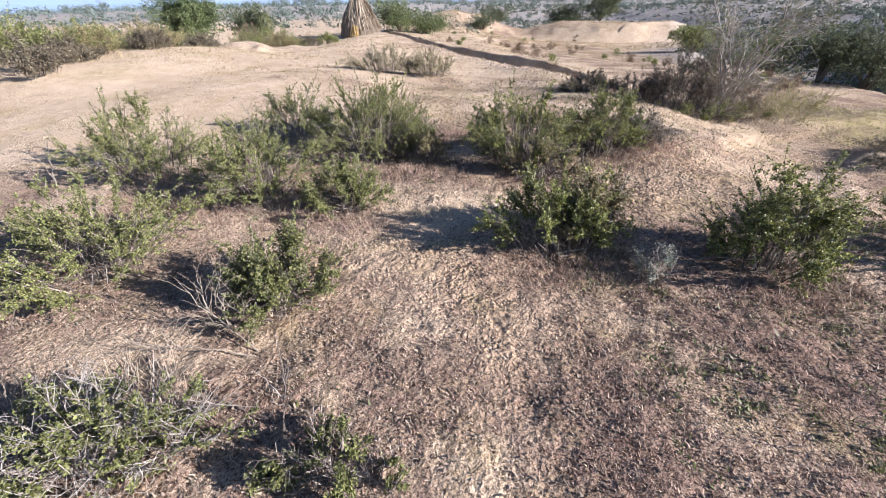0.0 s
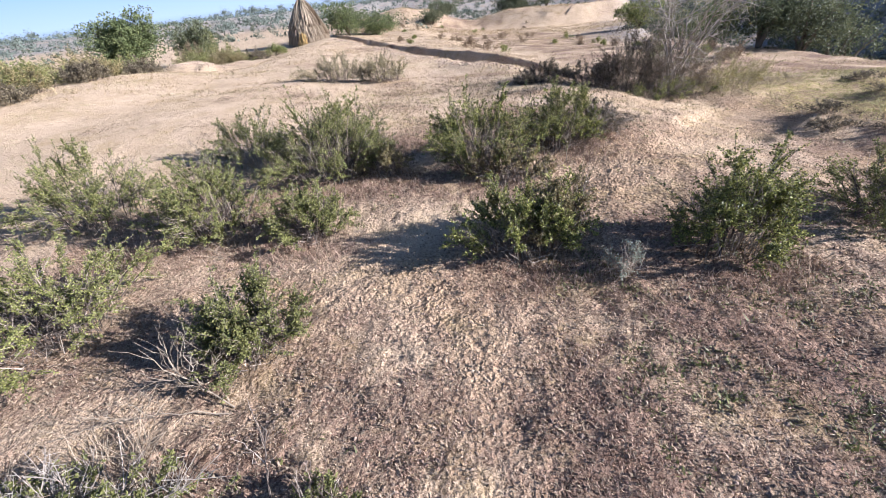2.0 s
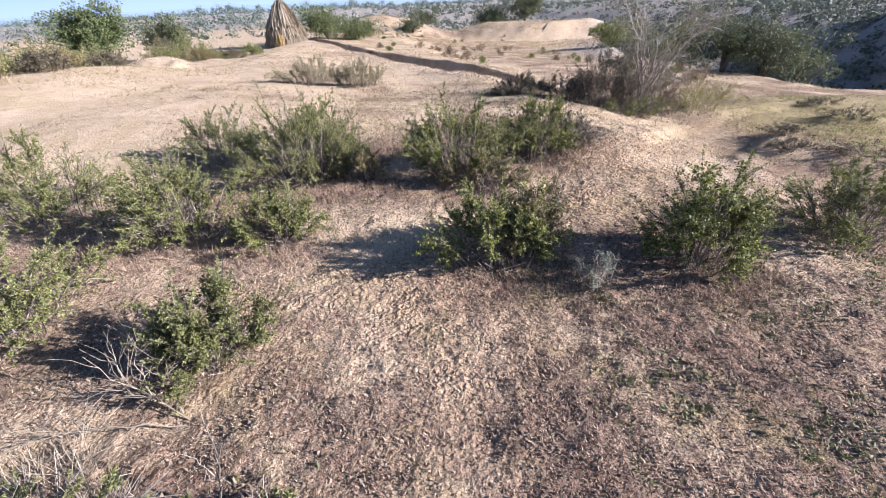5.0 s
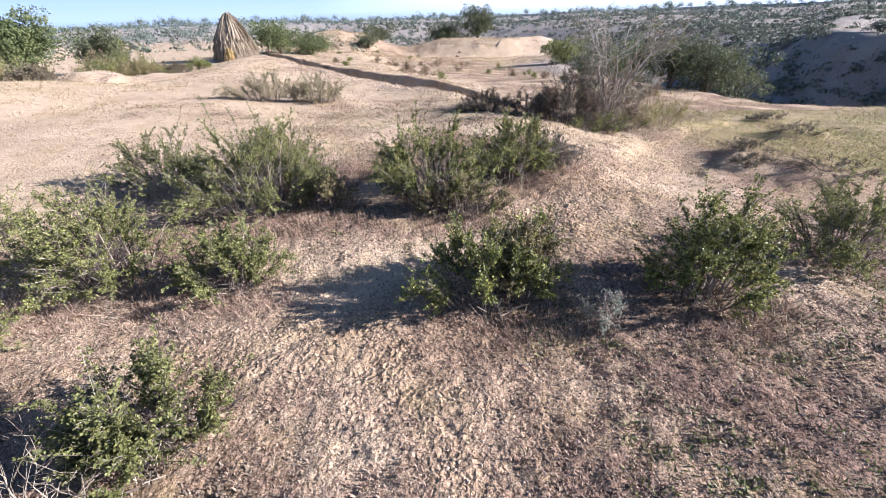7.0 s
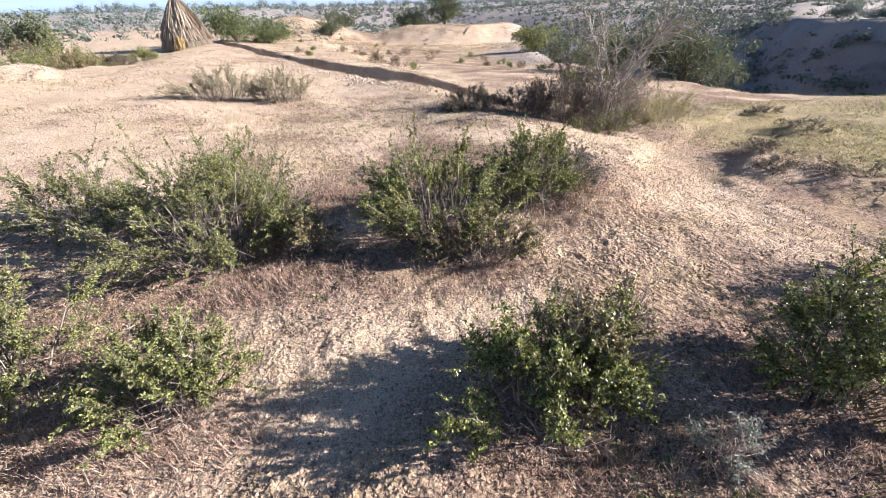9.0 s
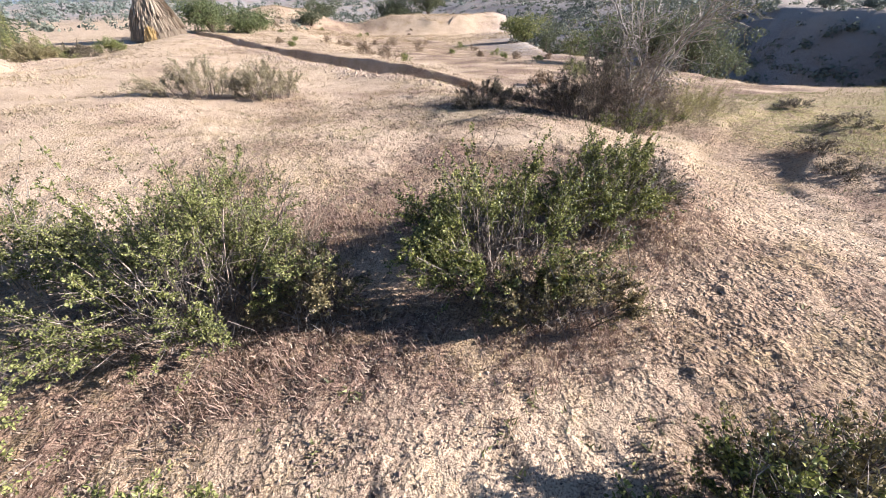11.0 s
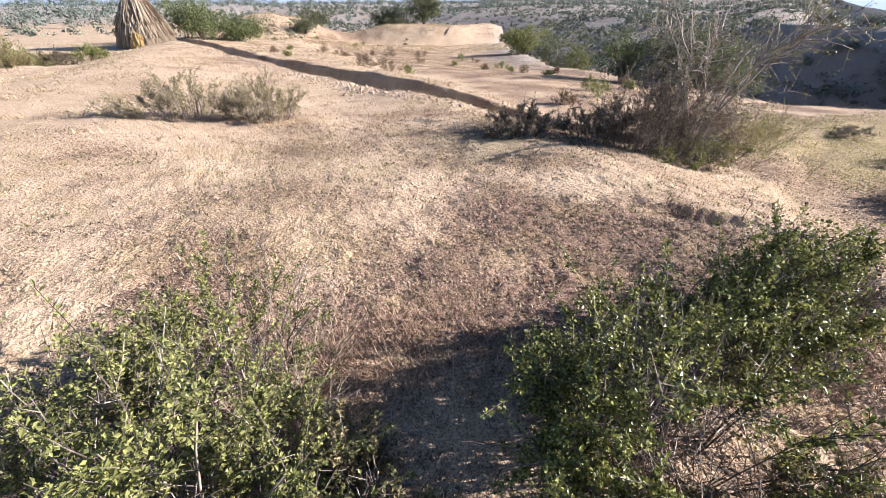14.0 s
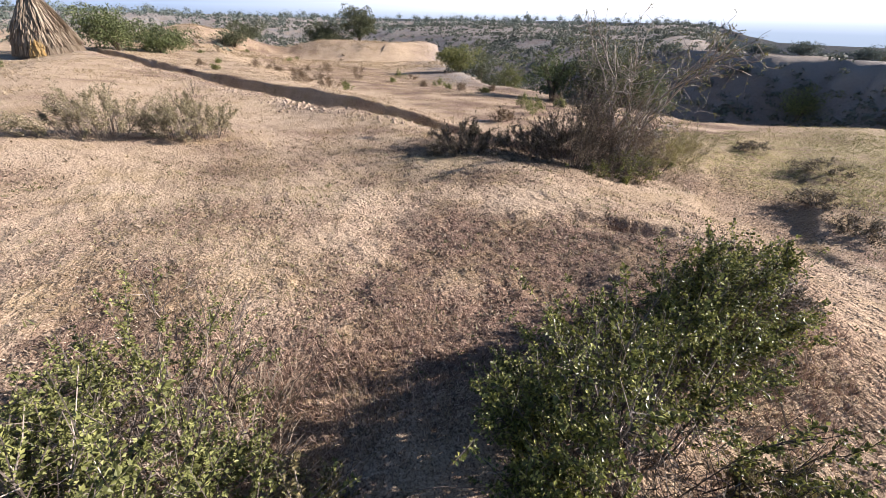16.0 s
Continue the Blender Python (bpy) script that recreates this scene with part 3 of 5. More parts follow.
def shrub(name, x, y, rx, ry, h, seed, label, leaf_mat=None, wood_mat=None, stems=34, side=7, twigs=3, per=20,
          leaf=(0.0185, 0.0125), bare=0.0, upright=0.5, group="scrub bushes", sink=0.03, category="bush", thick=0.006,
          rz=0.0, spikes=3, flat=0.48, inner=0.5, own_stems=0):
    """A many-stemmed thorny bush: arching stems, side shoots, twigs and small leaves along them."""
    rng = np.random.RandomState(seed)
    az = rng.uniform(0, 2 * math.pi, stems)
    rad = rng.uniform(0.02, 1.0, stems) ** 0.55
    lobe = 1.0 + 0.22 * np.sin(az * 2 + seed) + 0.16 * np.sin(az * 5 + 2 * seed)
    lump = 0.62 + 0.45 * rng.rand(stems)
    lump[:spikes] = rng.uniform(1.05, 1.3, spikes)
    rad[:spikes] *= 0.5
    top = np.stack([np.cos(az) * rad * rx * lobe, np.sin(az) * rad * ry * lobe, h * (1.0 - flat * rad ** 2) * lump], 1)
    start = np.stack([np.cos(az) * rad * rx * inner, np.sin(az) * rad * ry * inner, np.full(stems, -sink)], 1)
    ctrl = start * 0.5 + top * 0.5
    ctrl[:, 2] = top[:, 2] * (upright + 0.15)
    t = np.linspace(0, 1, 7)[None, :, None]
    prim = (1 - t) ** 2 * start[:, None] + 2 * t * (1 - t) * ctrl[:, None] + t ** 2 * top[:, None]
    prim += rng.normal(0, 0.022, prim.shape) * t * (h / 0.8)
    r1 = thick * rng.uniform(0.6, 1.2, (stems, 1)) * np.linspace(1, 0.35, 7)[None]
    i2 = np.repeat(np.arange(stems), side)
    p2, d2 = along(prim, rng.uniform(0.12, 1.0, len(i2)), i2)
    out_dir = unit(p2 * np.array([1, 1, 0.3]) + 1e-6)
    d2 = unit(d2 * 0.5 + out_dir * 0.45 + rng.normal(0, 0.5, d2.shape) + np.array([0, 0, 0.2]))
    l2 = rng.uniform(0.14, 0.46, len(i2)) * h ** 0.7
    sec = grow(p2, d2, l2, rng, 4, 0.12, 0.06)
    r2 = thick * 0.36 * np.linspace(1, 0.4, 4)[None] * np.ones((len(i2), 1))
    i3 = np.repeat(np.arange(len(i2)), twigs)
    p3, d3 = along(sec, rng.uniform(0.1, 1.0, len(i3)), i3)
    d3 = unit(d3 * 0.6 + rng.normal(0, 0.65, d3.shape) + np.array([0, 0, 0.15]))
    l3 = rng.uniform(0.04, 0.13, len(i3)) * (h / 0.8) ** 0.6
    ter = grow(p3, d3, l3, rng, 2, 0.12)
    r3 = thick * 0.26 * np.linspace(1, 0.5, 2)[None] * np.ones((len(i3), 1))
    vs, fs, off = [], [], 0
    root = thing(name, (x, y, H(x, y)), label, category, group)
    root.rotation_euler = (0, 0, radians(rz))
    for k in range(own_stems):
        v, f = tube_mesh(prim[k:k + 1], r1[k:k + 1], 4)
        part("stem", mesh_from("stem", v, f, wood_mat or M_STEM, True), root)
    for pth, rad_ in ((prim[own_stems:], r1[own_stems:]), (sec, r2), (ter, r3))[:2 if leaf[0] > 0.045 else 3]:
        pth[..., 2] = np.maximum(pth[..., 2], -sink + 0.02)
        v, f = tube_mesh(pth, rad_)
        vs.append(v)
        fs.append(f + off)
        off += len(v)
    tagged(part("branchwork", mesh_from("branchwork", np.concatenate(vs), np.concatenate(fs), wood_mat or M_TWIG), root), kind="stuff")
    # leaves sit in rows along shoots and twigs, mostly in the outer part; some shoots stay bare
    full = rng.rand(stems) ** 0.6
    full2 = np.clip(full[i2] * rng.uniform(0.3, 1.5, len(i2)), 0, 1)
    i4 = np.repeat(np.arange(len(i3)), per)[np.repeat((rng.rand(len(i3)) > bare) & (rng.rand(len(i3)) < 0.12 + full2[i3]), per)]
    pt, dt = along(ter, rng.uniform(0.1, 1.0, len(i4)), i4)
    i5 = np.repeat(np.arange(len(i2)), per * 3)[np.repeat((rng.rand(len(i2)) > bare) & (rng.rand(len(i2)) < 0.15 + full2), per * 3)]
    pt2, dt2 = along(sec, rng.uniform(0.15, 1.0, len(i5)), i5)
    cols = per * 14
    i6 = np.repeat(np.arange(stems), cols)[np.repeat(rng.rand(stems) > bare, cols)]
    pt3, dt3 = along(prim, rng.uniform(0.3, 1.0, len(i6)) ** 0.8, i6)
    pt3 = pt3 + rng.normal(0, leaf[0] * 1.3, pt3.shape)
    pts, dirs = np.concatenate([pt, pt2, pt3]), np.concatenate([dt, dt2, dt3])
    pts = pts + rng.normal(0, leaf[0] * 0.35, pts.shape)
    shell = np.sqrt((pts[:, 0] / rx) ** 2 + (pts[:, 1] / ry) ** 2 + (np.maximum(pts[:, 2], 0) / h) ** 2)
    # leaves gather in tufts a hand or two across, with open gaps between
    q = pts * (13.0 if leaf[0] < 0.025 else 6.0)
    tufts = np.sin(q[:, 0] + seed) * np.sin(q[:, 1] + 2.1 * seed) + np.sin(q[:, 2] * 1.2 + 0.7 * seed) * np.sin((q[:, 0] + q[:, 1]) * 0.6) + 0.4 * np.sin(q[:, 0] * 2.3 - q[:, 2] * 1.9)
    ok = (pts[:, 2] > 0.015) & (rng.rand(len(pts)) < (0.3 + 0.7 * smooth(0.3, 0.75, shell)) * (0.2 + 0.8 * smooth(-0.45, 0.2, tufts) if leaf[0] < 0.025 else 1.0))
    if leaf[0] < 0.025:
        v, f = leaf_mesh(pts[ok], dirs[ok] * 0.7, leaf[0], leaf[1], rng)
    else:
        v, f = leaflets(pts[ok], dirs[ok] * 0.4, leaf[0], leaf[1], rng)
    tagged(part("foliage", mesh_from("foliage", v, f, leaf_mat or M_LEAF), root), kind="stuff")
    return root


def leafy_bush(x, y, rx, ry, h, seed, label, leaf_mat, stems=30, shoots=12, per=12, leaf=(0.0215, 0.0145), leafy=0.97, spikes=4,
               wood_mat=None, flat=0.5, own_stems=10, spread=0.6, name="bush", low_bare=0.8):
    """A thorny bush: arching stems, stiff shoots set close with small leaves, bare twigs and deep gaps between."""
    rng = np.random.RandomState(seed)
    az = rng.uniform(0, 2 * math.pi, stems)
    rad = rng.uniform(0.0, 1.0, stems) ** 0.5
    lobe = 1.0 + 0.2 * np.sin(az * 2 + seed) + 0.15 * np.sin(az * 3 + 2 * seed)
    lump = rng.uniform(0.6, 1.05, stems)
    lump[:spikes] = rng.uniform(1.05, 1.28, spikes)
    rad[:spikes] *= 0.55
    top = np.stack([np.cos(az) * rad * rx * lobe, np.sin(az) * rad * ry * lobe, h * (1.0 - flat * rad ** 2) * lump], 1) * 0.97
    start = np.stack([np.cos(az) * rad * rx * spread, np.sin(az) * rad * ry * spread, np.full(stems, -0.03)], 1)
    ctrl = start * 0.45 + top * 0.55
    ctrl[:, 2] = top[:, 2] * 0.72
    t = np.linspace(0, 1, 6)[None, :, None]
    prim = (1 - t) ** 2 * start[:, None] + 2 * t * (1 - t) * ctrl[:, None] + t ** 2 * top[:, None]
    prim += rng.normal(0, 0.025, prim.shape) * t * h
    r1 = 0.007 * rng.uniform(0.6, 1.2, (stems, 1)) * np.linspace(1, 0.35, 6)[None]
    i2 = np.repeat(np.arange(stems), shoots)
    p2, d2 = along(prim, rng.uniform(0.15, 1.0, len(i2)) ** 0.8, i2)
    away = unit(p2 - np.array([0, 0, h * 0.25]) + 1e-6)
    d2 = unit(d2 * 0.35 + away * 0.6 + rng.normal(0, 0.42, d2.shape) + np.array([0, 0, 0.12]))
    l2 = rng.uniform(0.12, 0.34, len(i2)) * h ** 0.55
    long_ = rng.rand(len(i2)) < 0.07
    l2[long_] *= 1.7
    sec = grow(p2, d2, l2, rng, 3, 0.08, 0.05)
    i3 = np.repeat(np.arange(len(i2)), 3)
    p3, d3 = along(sec, rng.uniform(0.1, 0.95, len(i3)), i3)
    d3 = unit(d3 * 0.55 + rng.normal(0, 0.6, d3.shape))
    ter = grow(p3, d3, rng.uniform(0.03, 0.08, len(i3)), rng, 2, 0.08)
    # dead tangle inside
    m = stems * 14
    c = unit(rng.normal(0, 1, (m, 3))) * rng.rand(m, 1) ** 0.5 * np.array([rx * 0.75, ry * 0.75, h * 0.6])
    c[:, 2] = np.abs(c[:, 2])
    dead = grow(c, unit(rng.normal(0, 1, (m, 3)) + np.array([0, 0, 0.4])), rng.uniform(0.08, 0.22, m), rng, 2, 0.15)
    root = thing(name, (x, y, H(x, y)), label, "bush", "scrub bushes")
    wood = wood_mat or M_TWIG
    for k in range(min(own_stems, stems)):
        v, f = tube_mesh(prim[k:k + 1], r1[k:k + 1], 4)
        part("stem", mesh_from("stem", v, f, M_STEM, True), root)
    vs, fs, off = [], [], 0
    for pth, rad_ in ((prim[own_stems:], r1[own_stems:]), (sec, 0.0026 * np.linspace(1, 0.45, 3)[None] * np.ones((len(sec), 1))),
                      (dead, 0.0024 * np.linspace(1, 0.5, 2)[None] * np.ones((m, 1))), (ter, 0.0019 * np.linspace(1, 0.5, 2)[None] * np.ones((len(ter), 1)))):
        if len(pth):
            pth[..., 2] = np.maximum(pth[..., 2], -0.02)
            v, f = tube_mesh(pth, rad_)
            vs.append(v)
            fs.append(f + off)
            off += len(v)
    tagged(part("branchwork", mesh_from("branchwork", np.concatenate(vs), np.concatenate(fs), wood), root), kind="stuff")
    # whole shoots are leafy or bare: leafy in patches on the outside, bare low down and within
    tip = sec[:, -1]
    shell = np.sqrt((tip[:, 0] / rx) ** 2 + (tip[:, 1] / ry) ** 2 + (np.maximum(tip[:, 2], 0) / h) ** 2)
    q = tip * (6.5 / max(rx, 0.3) * 0.6)
    patch = np.sin(q[:, 0] + seed) * np.sin(q[:, 1] + 2.1 * seed) + np.sin(q[:, 2] * 1.2 + 0.7 * seed) * np.sin((q[:, 0] + q[:, 1]) * 0.7)
    chance = leafy * (0.15 + 0.85 * smooth(0.35, 0.8, shell)) * (0.5 + 0.5 * smooth(-0.6, 0.25, patch)) * (low_bare + (1 - low_bare) * smooth(0.05, 0.4, tip[:, 2] / h))
    on2 = rng.rand(len(i2)) < chance
    i5 = np.repeat(np.arange(len(i2)), per * 3)[np.repeat(on2, per * 3)]
    pa, da = along(sec, rng.uniform(0.05, 1.0, len(i5)), i5)
    on3 = on2[i3] & (rng.rand(len(i3)) < 0.92) | (rng.rand(len(i3)) < 0.05)
    i6 = np.repeat(np.arange(len(i3)), per)[np.repeat(on3, per)]
    pb, db = along(ter, rng.uniform(0.05, 1.0, len(i6)), i6)
    pts, dirs = np.concatenate([pa, pb]), np.concatenate([da, db])
    out_ = unit(np.cross(dirs, rng.normal(0, 1, dirs.shape)))
    pts = pts + out_ * 0.003
    ok = pts[:, 2] > 0.012
    fine = 0.95 if leaf_mat is M_LEAF_GREY else 1.0
    v, f = leaf_mesh(pts[ok], (dirs * 0.55 + out_ * 0.85)[ok], leaf[0] * fine, leaf[1] * fine * fine, rng)
    tagged(part("foliage", mesh_from("foliage", v, f, leaf_mat), root), kind="stuff")
    return root


def thorn_tree(x, y, h, spread, seed, label):
    """Several bare grey stems from one foot, a wide crown of fine twigs with few leaves."""
    rng = np.random.RandomState(seed)
    root = thing("thorn_tree", (x, y, H(x, y)), label, "tree", "trees")
    n = 9
    az = np.linspace(0, 2 * math.pi, n, endpoint=False) + rng.normal(0, 0.25, n)
    reach = spread * rng.uniform(0.35, 0.85, n)
    ends = np.stack([np.cos(az) * reach + 0.15, np.sin(az) * reach, h * rng.uniform(0.6, 0.92, n)], 1)
    t = np.linspace(0, 1, 9)[None, :, None]
    feet = np.stack([np.cos(az) * 0.1, np.sin(az) * 0.1, np.full(n, -0.04)], 1)
    ctrl = ends * np.array([0.25, 0.25, 0.62])
    stem = (1 - t) ** 2 * feet[:, None] + 2 * t * (1 - t) * ctrl[:, None] + t ** 2 * ends[:, None]
    stem += rng.normal(0, 0.035, stem.shape) * np.sin(t * math.pi)
    for k in range(n):
        v, f = tube_mesh(stem[k:k + 1], 0.025 * rng.uniform(0.7, 1.2) * np.linspace(1, 0.35, 9)[None], 6)
        part("stem", mesh_from("stem", v, f, M_GREY_STEM, True), root)
    i2 = np.repeat(np.arange(n), 13)
    p2, d2 = along(stem, rng.uniform(0.3, 1.0, len(i2)), i2)
    d2 = unit(d2 * 0.5 + unit(p2 * np.array([1, 1, 0])) * 0.5 + rng.normal(0, 0.5, d2.shape))
    sec = grow(p2, d2, rng.uniform(0.35, 0.85, len(i2)), rng, 6, 0.16, 0.05)
    i3 = np.repeat(np.arange(len(i2)), 6)
    p3, d3 = along(sec, rng.uniform(0.15, 1.0, len(i3)), i3)
    d3 = unit(d3 * 0.7 + rng.normal(0, 0.6, d3.shape))
    ter = grow(p3, d3, rng.uniform(0.15, 0.4, len(i3)), rng, 4, 0.14)
    i4 = np.repeat(np.arange(len(i3)), 2)
    p4, d4 = along(ter, rng.uniform(0.2, 1.0, len(i4)), i4)
    d4 = unit(d4 * 0.7 + rng.normal(0, 0.6, d4.shape))
    qua = grow(p4, d4, rng.uniform(0.06, 0.16, len(i4)), rng, 3, 0.1)
    vs, fs, off = [], [], 0
    for pth, r_ in ((sec, 0.010), (ter, 0.005), (qua, 0.003)):
        v, f = tube_mesh(pth, r_ * np.linspace(1, 0.4, pth.shape[1])[None] * np.ones((len(pth), 1)))
        vs.append(v)
        fs.append(f + off)
        off += len(v)
    tagged(part("twig_work", mesh_from("twig_work", np.concatenate(vs), np.concatenate(fs), M_GREY_STEM), root), kind="stuff")
    i5 = np.repeat(np.arange(len(i4)), 7)[np.repeat(rng.rand(len(i4)) > 0.25, 7)]
    pt, dt = along(qua, rng.uniform(0.1, 1.0, len(i5)), i5)
    v, f = leaflets(pt, dt * 0.4, 0.028, 0.018, rng)
    tagged(part("foliage", mesh_from("foliage", v, f, M_LEAF), root), kind="stuff")
    return root


def tree(name, x, y, h, r, seed, label, leaf_mat=None, clumps=60, leaf=0.16, trunk=0.14, low=0.25, per=45, top=None, category="tree", group="trees"):
    """A tree: tapered forked trunk and limbs, and a crown of leafy sprays with gaps."""
    rng = np.random.RandomState(seed)
    if top is not None:
        h = top - H(x, y)
    root = thing(name, (x, y, H(x, y) - 0.05), label, category, group)
    limbs = 9
    starts = np.zeros((limbs, 3))
    az = rng.uniform(0, 2 * math.pi, limbs)
    ends = np.stack([np.cos(az) * r * rng.uniform(0.2, 0.8, limbs), np.sin(az) * r * rng.uniform(0.2, 0.8, limbs),
                     h * rng.uniform(0.55, 0.95, limbs)], 1)
    t = np.linspace(0, 1, 7)[None, :, None]
    ctrl = ends * np.array([0.25, 0.25, 0.6])
    limb = (1 - t) ** 2 * starts[:, None] + 2 * t * (1 - t) * ctrl[:, None] + t ** 2 * ends[:, None]
    limb += rng.normal(0, 0.02 * h, limb.shape) * t
    v, f = tube_mesh(limb, trunk * np.linspace(1, 0.12, 7)[None] * rng.uniform(0.6, 1.0, (limbs, 1)), 5)
    part("trunk", mesh_from("trunk", v, f, M_BARK), root)
    i = rng.randint(0, limbs, clumps)
    c, _ = along(limb, rng.uniform(0.45, 1.0, clumps), i)
    c = c + rng.normal(0, 1, (clumps, 3)) * np.array([r * 0.33, r * 0.33, h * 0.13])
    c[:, 2] = np.clip(c[:, 2], h * low, h * 1.02)
    size = rng.uniform(0.12, 0.3, clumps) * r
    ip = np.repeat(np.arange(clumps), per)
    g = rng.normal(0, 1, (len(ip), 3))
    g = unit(g) * rng.uniform(0.3, 1.0, (len(ip), 1)) ** 0.5
    pts = c[ip] + g * size[ip][:, None] * np.array([1.15, 1.15, 0.8])
    v, f = leaf_mesh(pts, g * 0.7 + np.array([0, 0, 0.15]), leaf, leaf * 0.55, rng)
    tagged(part("crown", mesh_from("crown", v, f, leaf_mat or M_TREE), root), kind="stuff")
    return root


# ---------------------------------------------------------------- bushes round the clearing
DG = "dark green thorny bush with small leaves, standing in dry litter"
GG = "grey-green twiggy bush with fine leaves on sandy ground"
HB = "half-dry brown and green bush in dry litter"
leafy_bush(1.1, 3.5, 0.66, 0.52, 0.6, 1, DG, M_LEAF_DARK, stems=34)
leafy_bush(1.5, 3.62, 0.45, 0.38, 0.58, 51, HB, M_LEAF_DRYING, stems=28, leafy=0.75, spikes=6)
leafy_bush(1.2, 5.88, 0.76, 0.78, 0.86, 2, DG, M_LEAF_DARK, stems=60)
leafy_bush(2.5, 6.2, 0.62, 0.52, 0.74, 3, DG, M_LEAF_DARK, stems=40, spikes=6)
leafy_bush(2.85, 3.0, 0.45, 0.46, 0.8, 4, DG, M_LEAF_DARK, stems=36, spikes=6)
leafy_bush(1.4, 5.25, 0.6, 0.36, 0.4, 28, HB, M_LEAF_DRYING, stems=28, leafy=0.55)
leafy_bush(3.15, 6.3, 0.36, 0.34, 0.4, 29, "grey-brown dead twiggy bush beside a green one", M_LEAF_UMBER, stems=24, leafy=0.25, wood_mat=M_GREY_STEM)
leafy_bush(4.7, 3.1, 0.66, 0.55, 0.66, 5, GG, M_LEAF_GREY, stems=38, leafy=0.65, spikes=7, wood_mat=M_TWIG)
leafy_bush(-2.35, 4.9, 0.72, 0.6, 0.86, 6, GG, M_LEAF_GREY, stems=42)
leafy_bush(-1.12, 4.4, 0.42, 0.4, 0.52, 7, GG, M_LEAF_GREY, stems=26)
leafy_bush(-1.05, 6.35, 0.8, 0.84, 0.98, 8, GG, M_LEAF_GREY, stems=60)
leafy_bush(-0.75, 7.2, 0.55, 0.55, 0.7, 25, GG, M_LEAF_GREY, stems=28, leafy=0.6)
leafy_bush(-0.2, 6.08, 0.42, 0.4, 0.44, 26, HB, M_LEAF_DRYING, stems=20, leafy=0.6)
leafy_bush(-2.4, 7.3, 0.72, 0.5, 0.7, 9, "grey-green thorny bush with purplish dead wood inside", M_LEAF, stems=34, wood_mat=M_GREY_STEM)
leafy_bush(-1.3, 2.7, 0.42, 0.4, 0.54, 10, GG, M_LEAF, stems=28)
leafy_bush(-4.2, 5.7, 0.95, 0.8, 0.85, 11, GG, M_LEAF_GREY, stems=44)
leafy_bush(-3.3, 3.3, 0.95, 0.85, 0.66, 12, GG, M_LEAF_GREY, stems=46)
leafy_bush(-1.95, 1.35, 0.75, 0.5, 0.4, 13, GG, M_LEAF, stems=34, leafy=0.5, wood_mat=M_GREY_STEM)
leafy_bush(-0.6, 1.2, 0.32, 0.28, 0.2, 14, GG, M_LEAF, stems=14, leafy=0.4)
leafy_bush(1.8, 2.85, 0.2, 0.17, 0.22, 21, "small pale grey herb among dry litter", M_LEAF_PALE, stems=9, shoots=4, per=5, leaf=(0.026, 0.01), spikes=3, own_stems=5, wood_mat=M_STEM)
leafy_bush(-1.75, 15.0, 1.25, 0.65, 0.72, 15, "brownish half-dry bush on open sand", M_LEAF_TAN, stems=64, shoots=10, per=5, leaf=(0.04, 0.014), leafy=0.85, flat=0.5, spread=0.7, wood_mat=M_STEM, low_bare=0.9)
leafy_bush(-0.25, 14.5, 0.8, 0.55, 0.7, 16, "olive and brown half-dry bush on open sand", M_LEAF_TAN, stems=46, shoots=10, per=5, leaf=(0.04, 0.014), leafy=0.85, flat=0.5, spread=0.7, wood_mat=M_TWIG, low_bare=0.9)
# thicket at the ditch
BT = "brown half-dry tangled bush at the ditch's end"
leafy_bush(5.3, 11.1, 0.85, 0.6, 0.66, 27, BT, M_LEAF_UMBER, stems=44, shoots=10, per=5, leaf=(0.03, 0.02), leafy=0.75, spread=0.6, wood_mat=M_TWIG)
leafy_bush(4.1, 11.7, 1.0, 0.5, 0.38, 17, BT, M_LEAF_UMBER, stems=50, shoots=10, per=5, leaf=(0.03, 0.02), leafy=0.8, spread=0.7, wood_mat=M_TWIG)
leafy_bush(6.05, 10.8, 1.05, 0.8, 1.32, 18, "dark olive-brown tangled bush with grey stems at the ditch's end", M_LEAF_UMBER, stems=64, shoots=10, per=4, leaf=(0.03, 0.018), leafy=0.9, spikes=8, own_stems=16, spread=0.6, wood_mat=M_TWIG)
leafy_bush(7.1, 10.6, 0.95, 0.75, 1.38, 49, "reddish brown withered bush under a half-bare thorn tree", M_LEAF_RUST, stems=66, shoots=11, per=4, leaf=(0.03, 0.018), leafy=0.85, spikes=10, own_stems=16, spread=0.6, wood_mat=M_GREY_STEM)
shrub("bush", 8.4, 10.3, 1.3, 0.8, 0.8, 19, "dry twiggy beige bush at the track's edge", M_OLIVE_GRASS, M_STRAW, stems=60, bare=0.5, leaf=(0.028, 0.018), per=6, own_stems=10)
leafy_bush(6.6, 9.9, 1.35, 0.45, 0.36, 22, "low dark leafy bush along the foot of the thicket", M_LEAF_DARK, stems=44, shoots=8, per=4, leaf=(0.03, 0.02), leafy=0.75, spread=0.8, wood_mat=M_TWIG)
thorn_tree(7.1, 10.5, 2.85, 1.9, 20, "half-bare thorn tree with grey stems over dark scrub")
# weedy hummocks beside the track
for hx, hy, hr, hs in ((11.2, 8.3, 0.85, 41), (8.5, 7.45, 0.5, 42), (8.5, 5.7, 0.9, 43), (7.8, 6.7, 0.5, 44), (12.6, 10.4, 0.6, 45)):
    shrub("weed", hx, hy, hr, hr * 0.8, 0.15, hs, "low brown withered weed clump on a hummock", M_LEAF_UMBER, M_TWIG, stems=30, side=5, twigs=2, bare=0.2, per=4, leaf=(0.026, 0.014), spikes=0, category="weed", group="weed clumps")
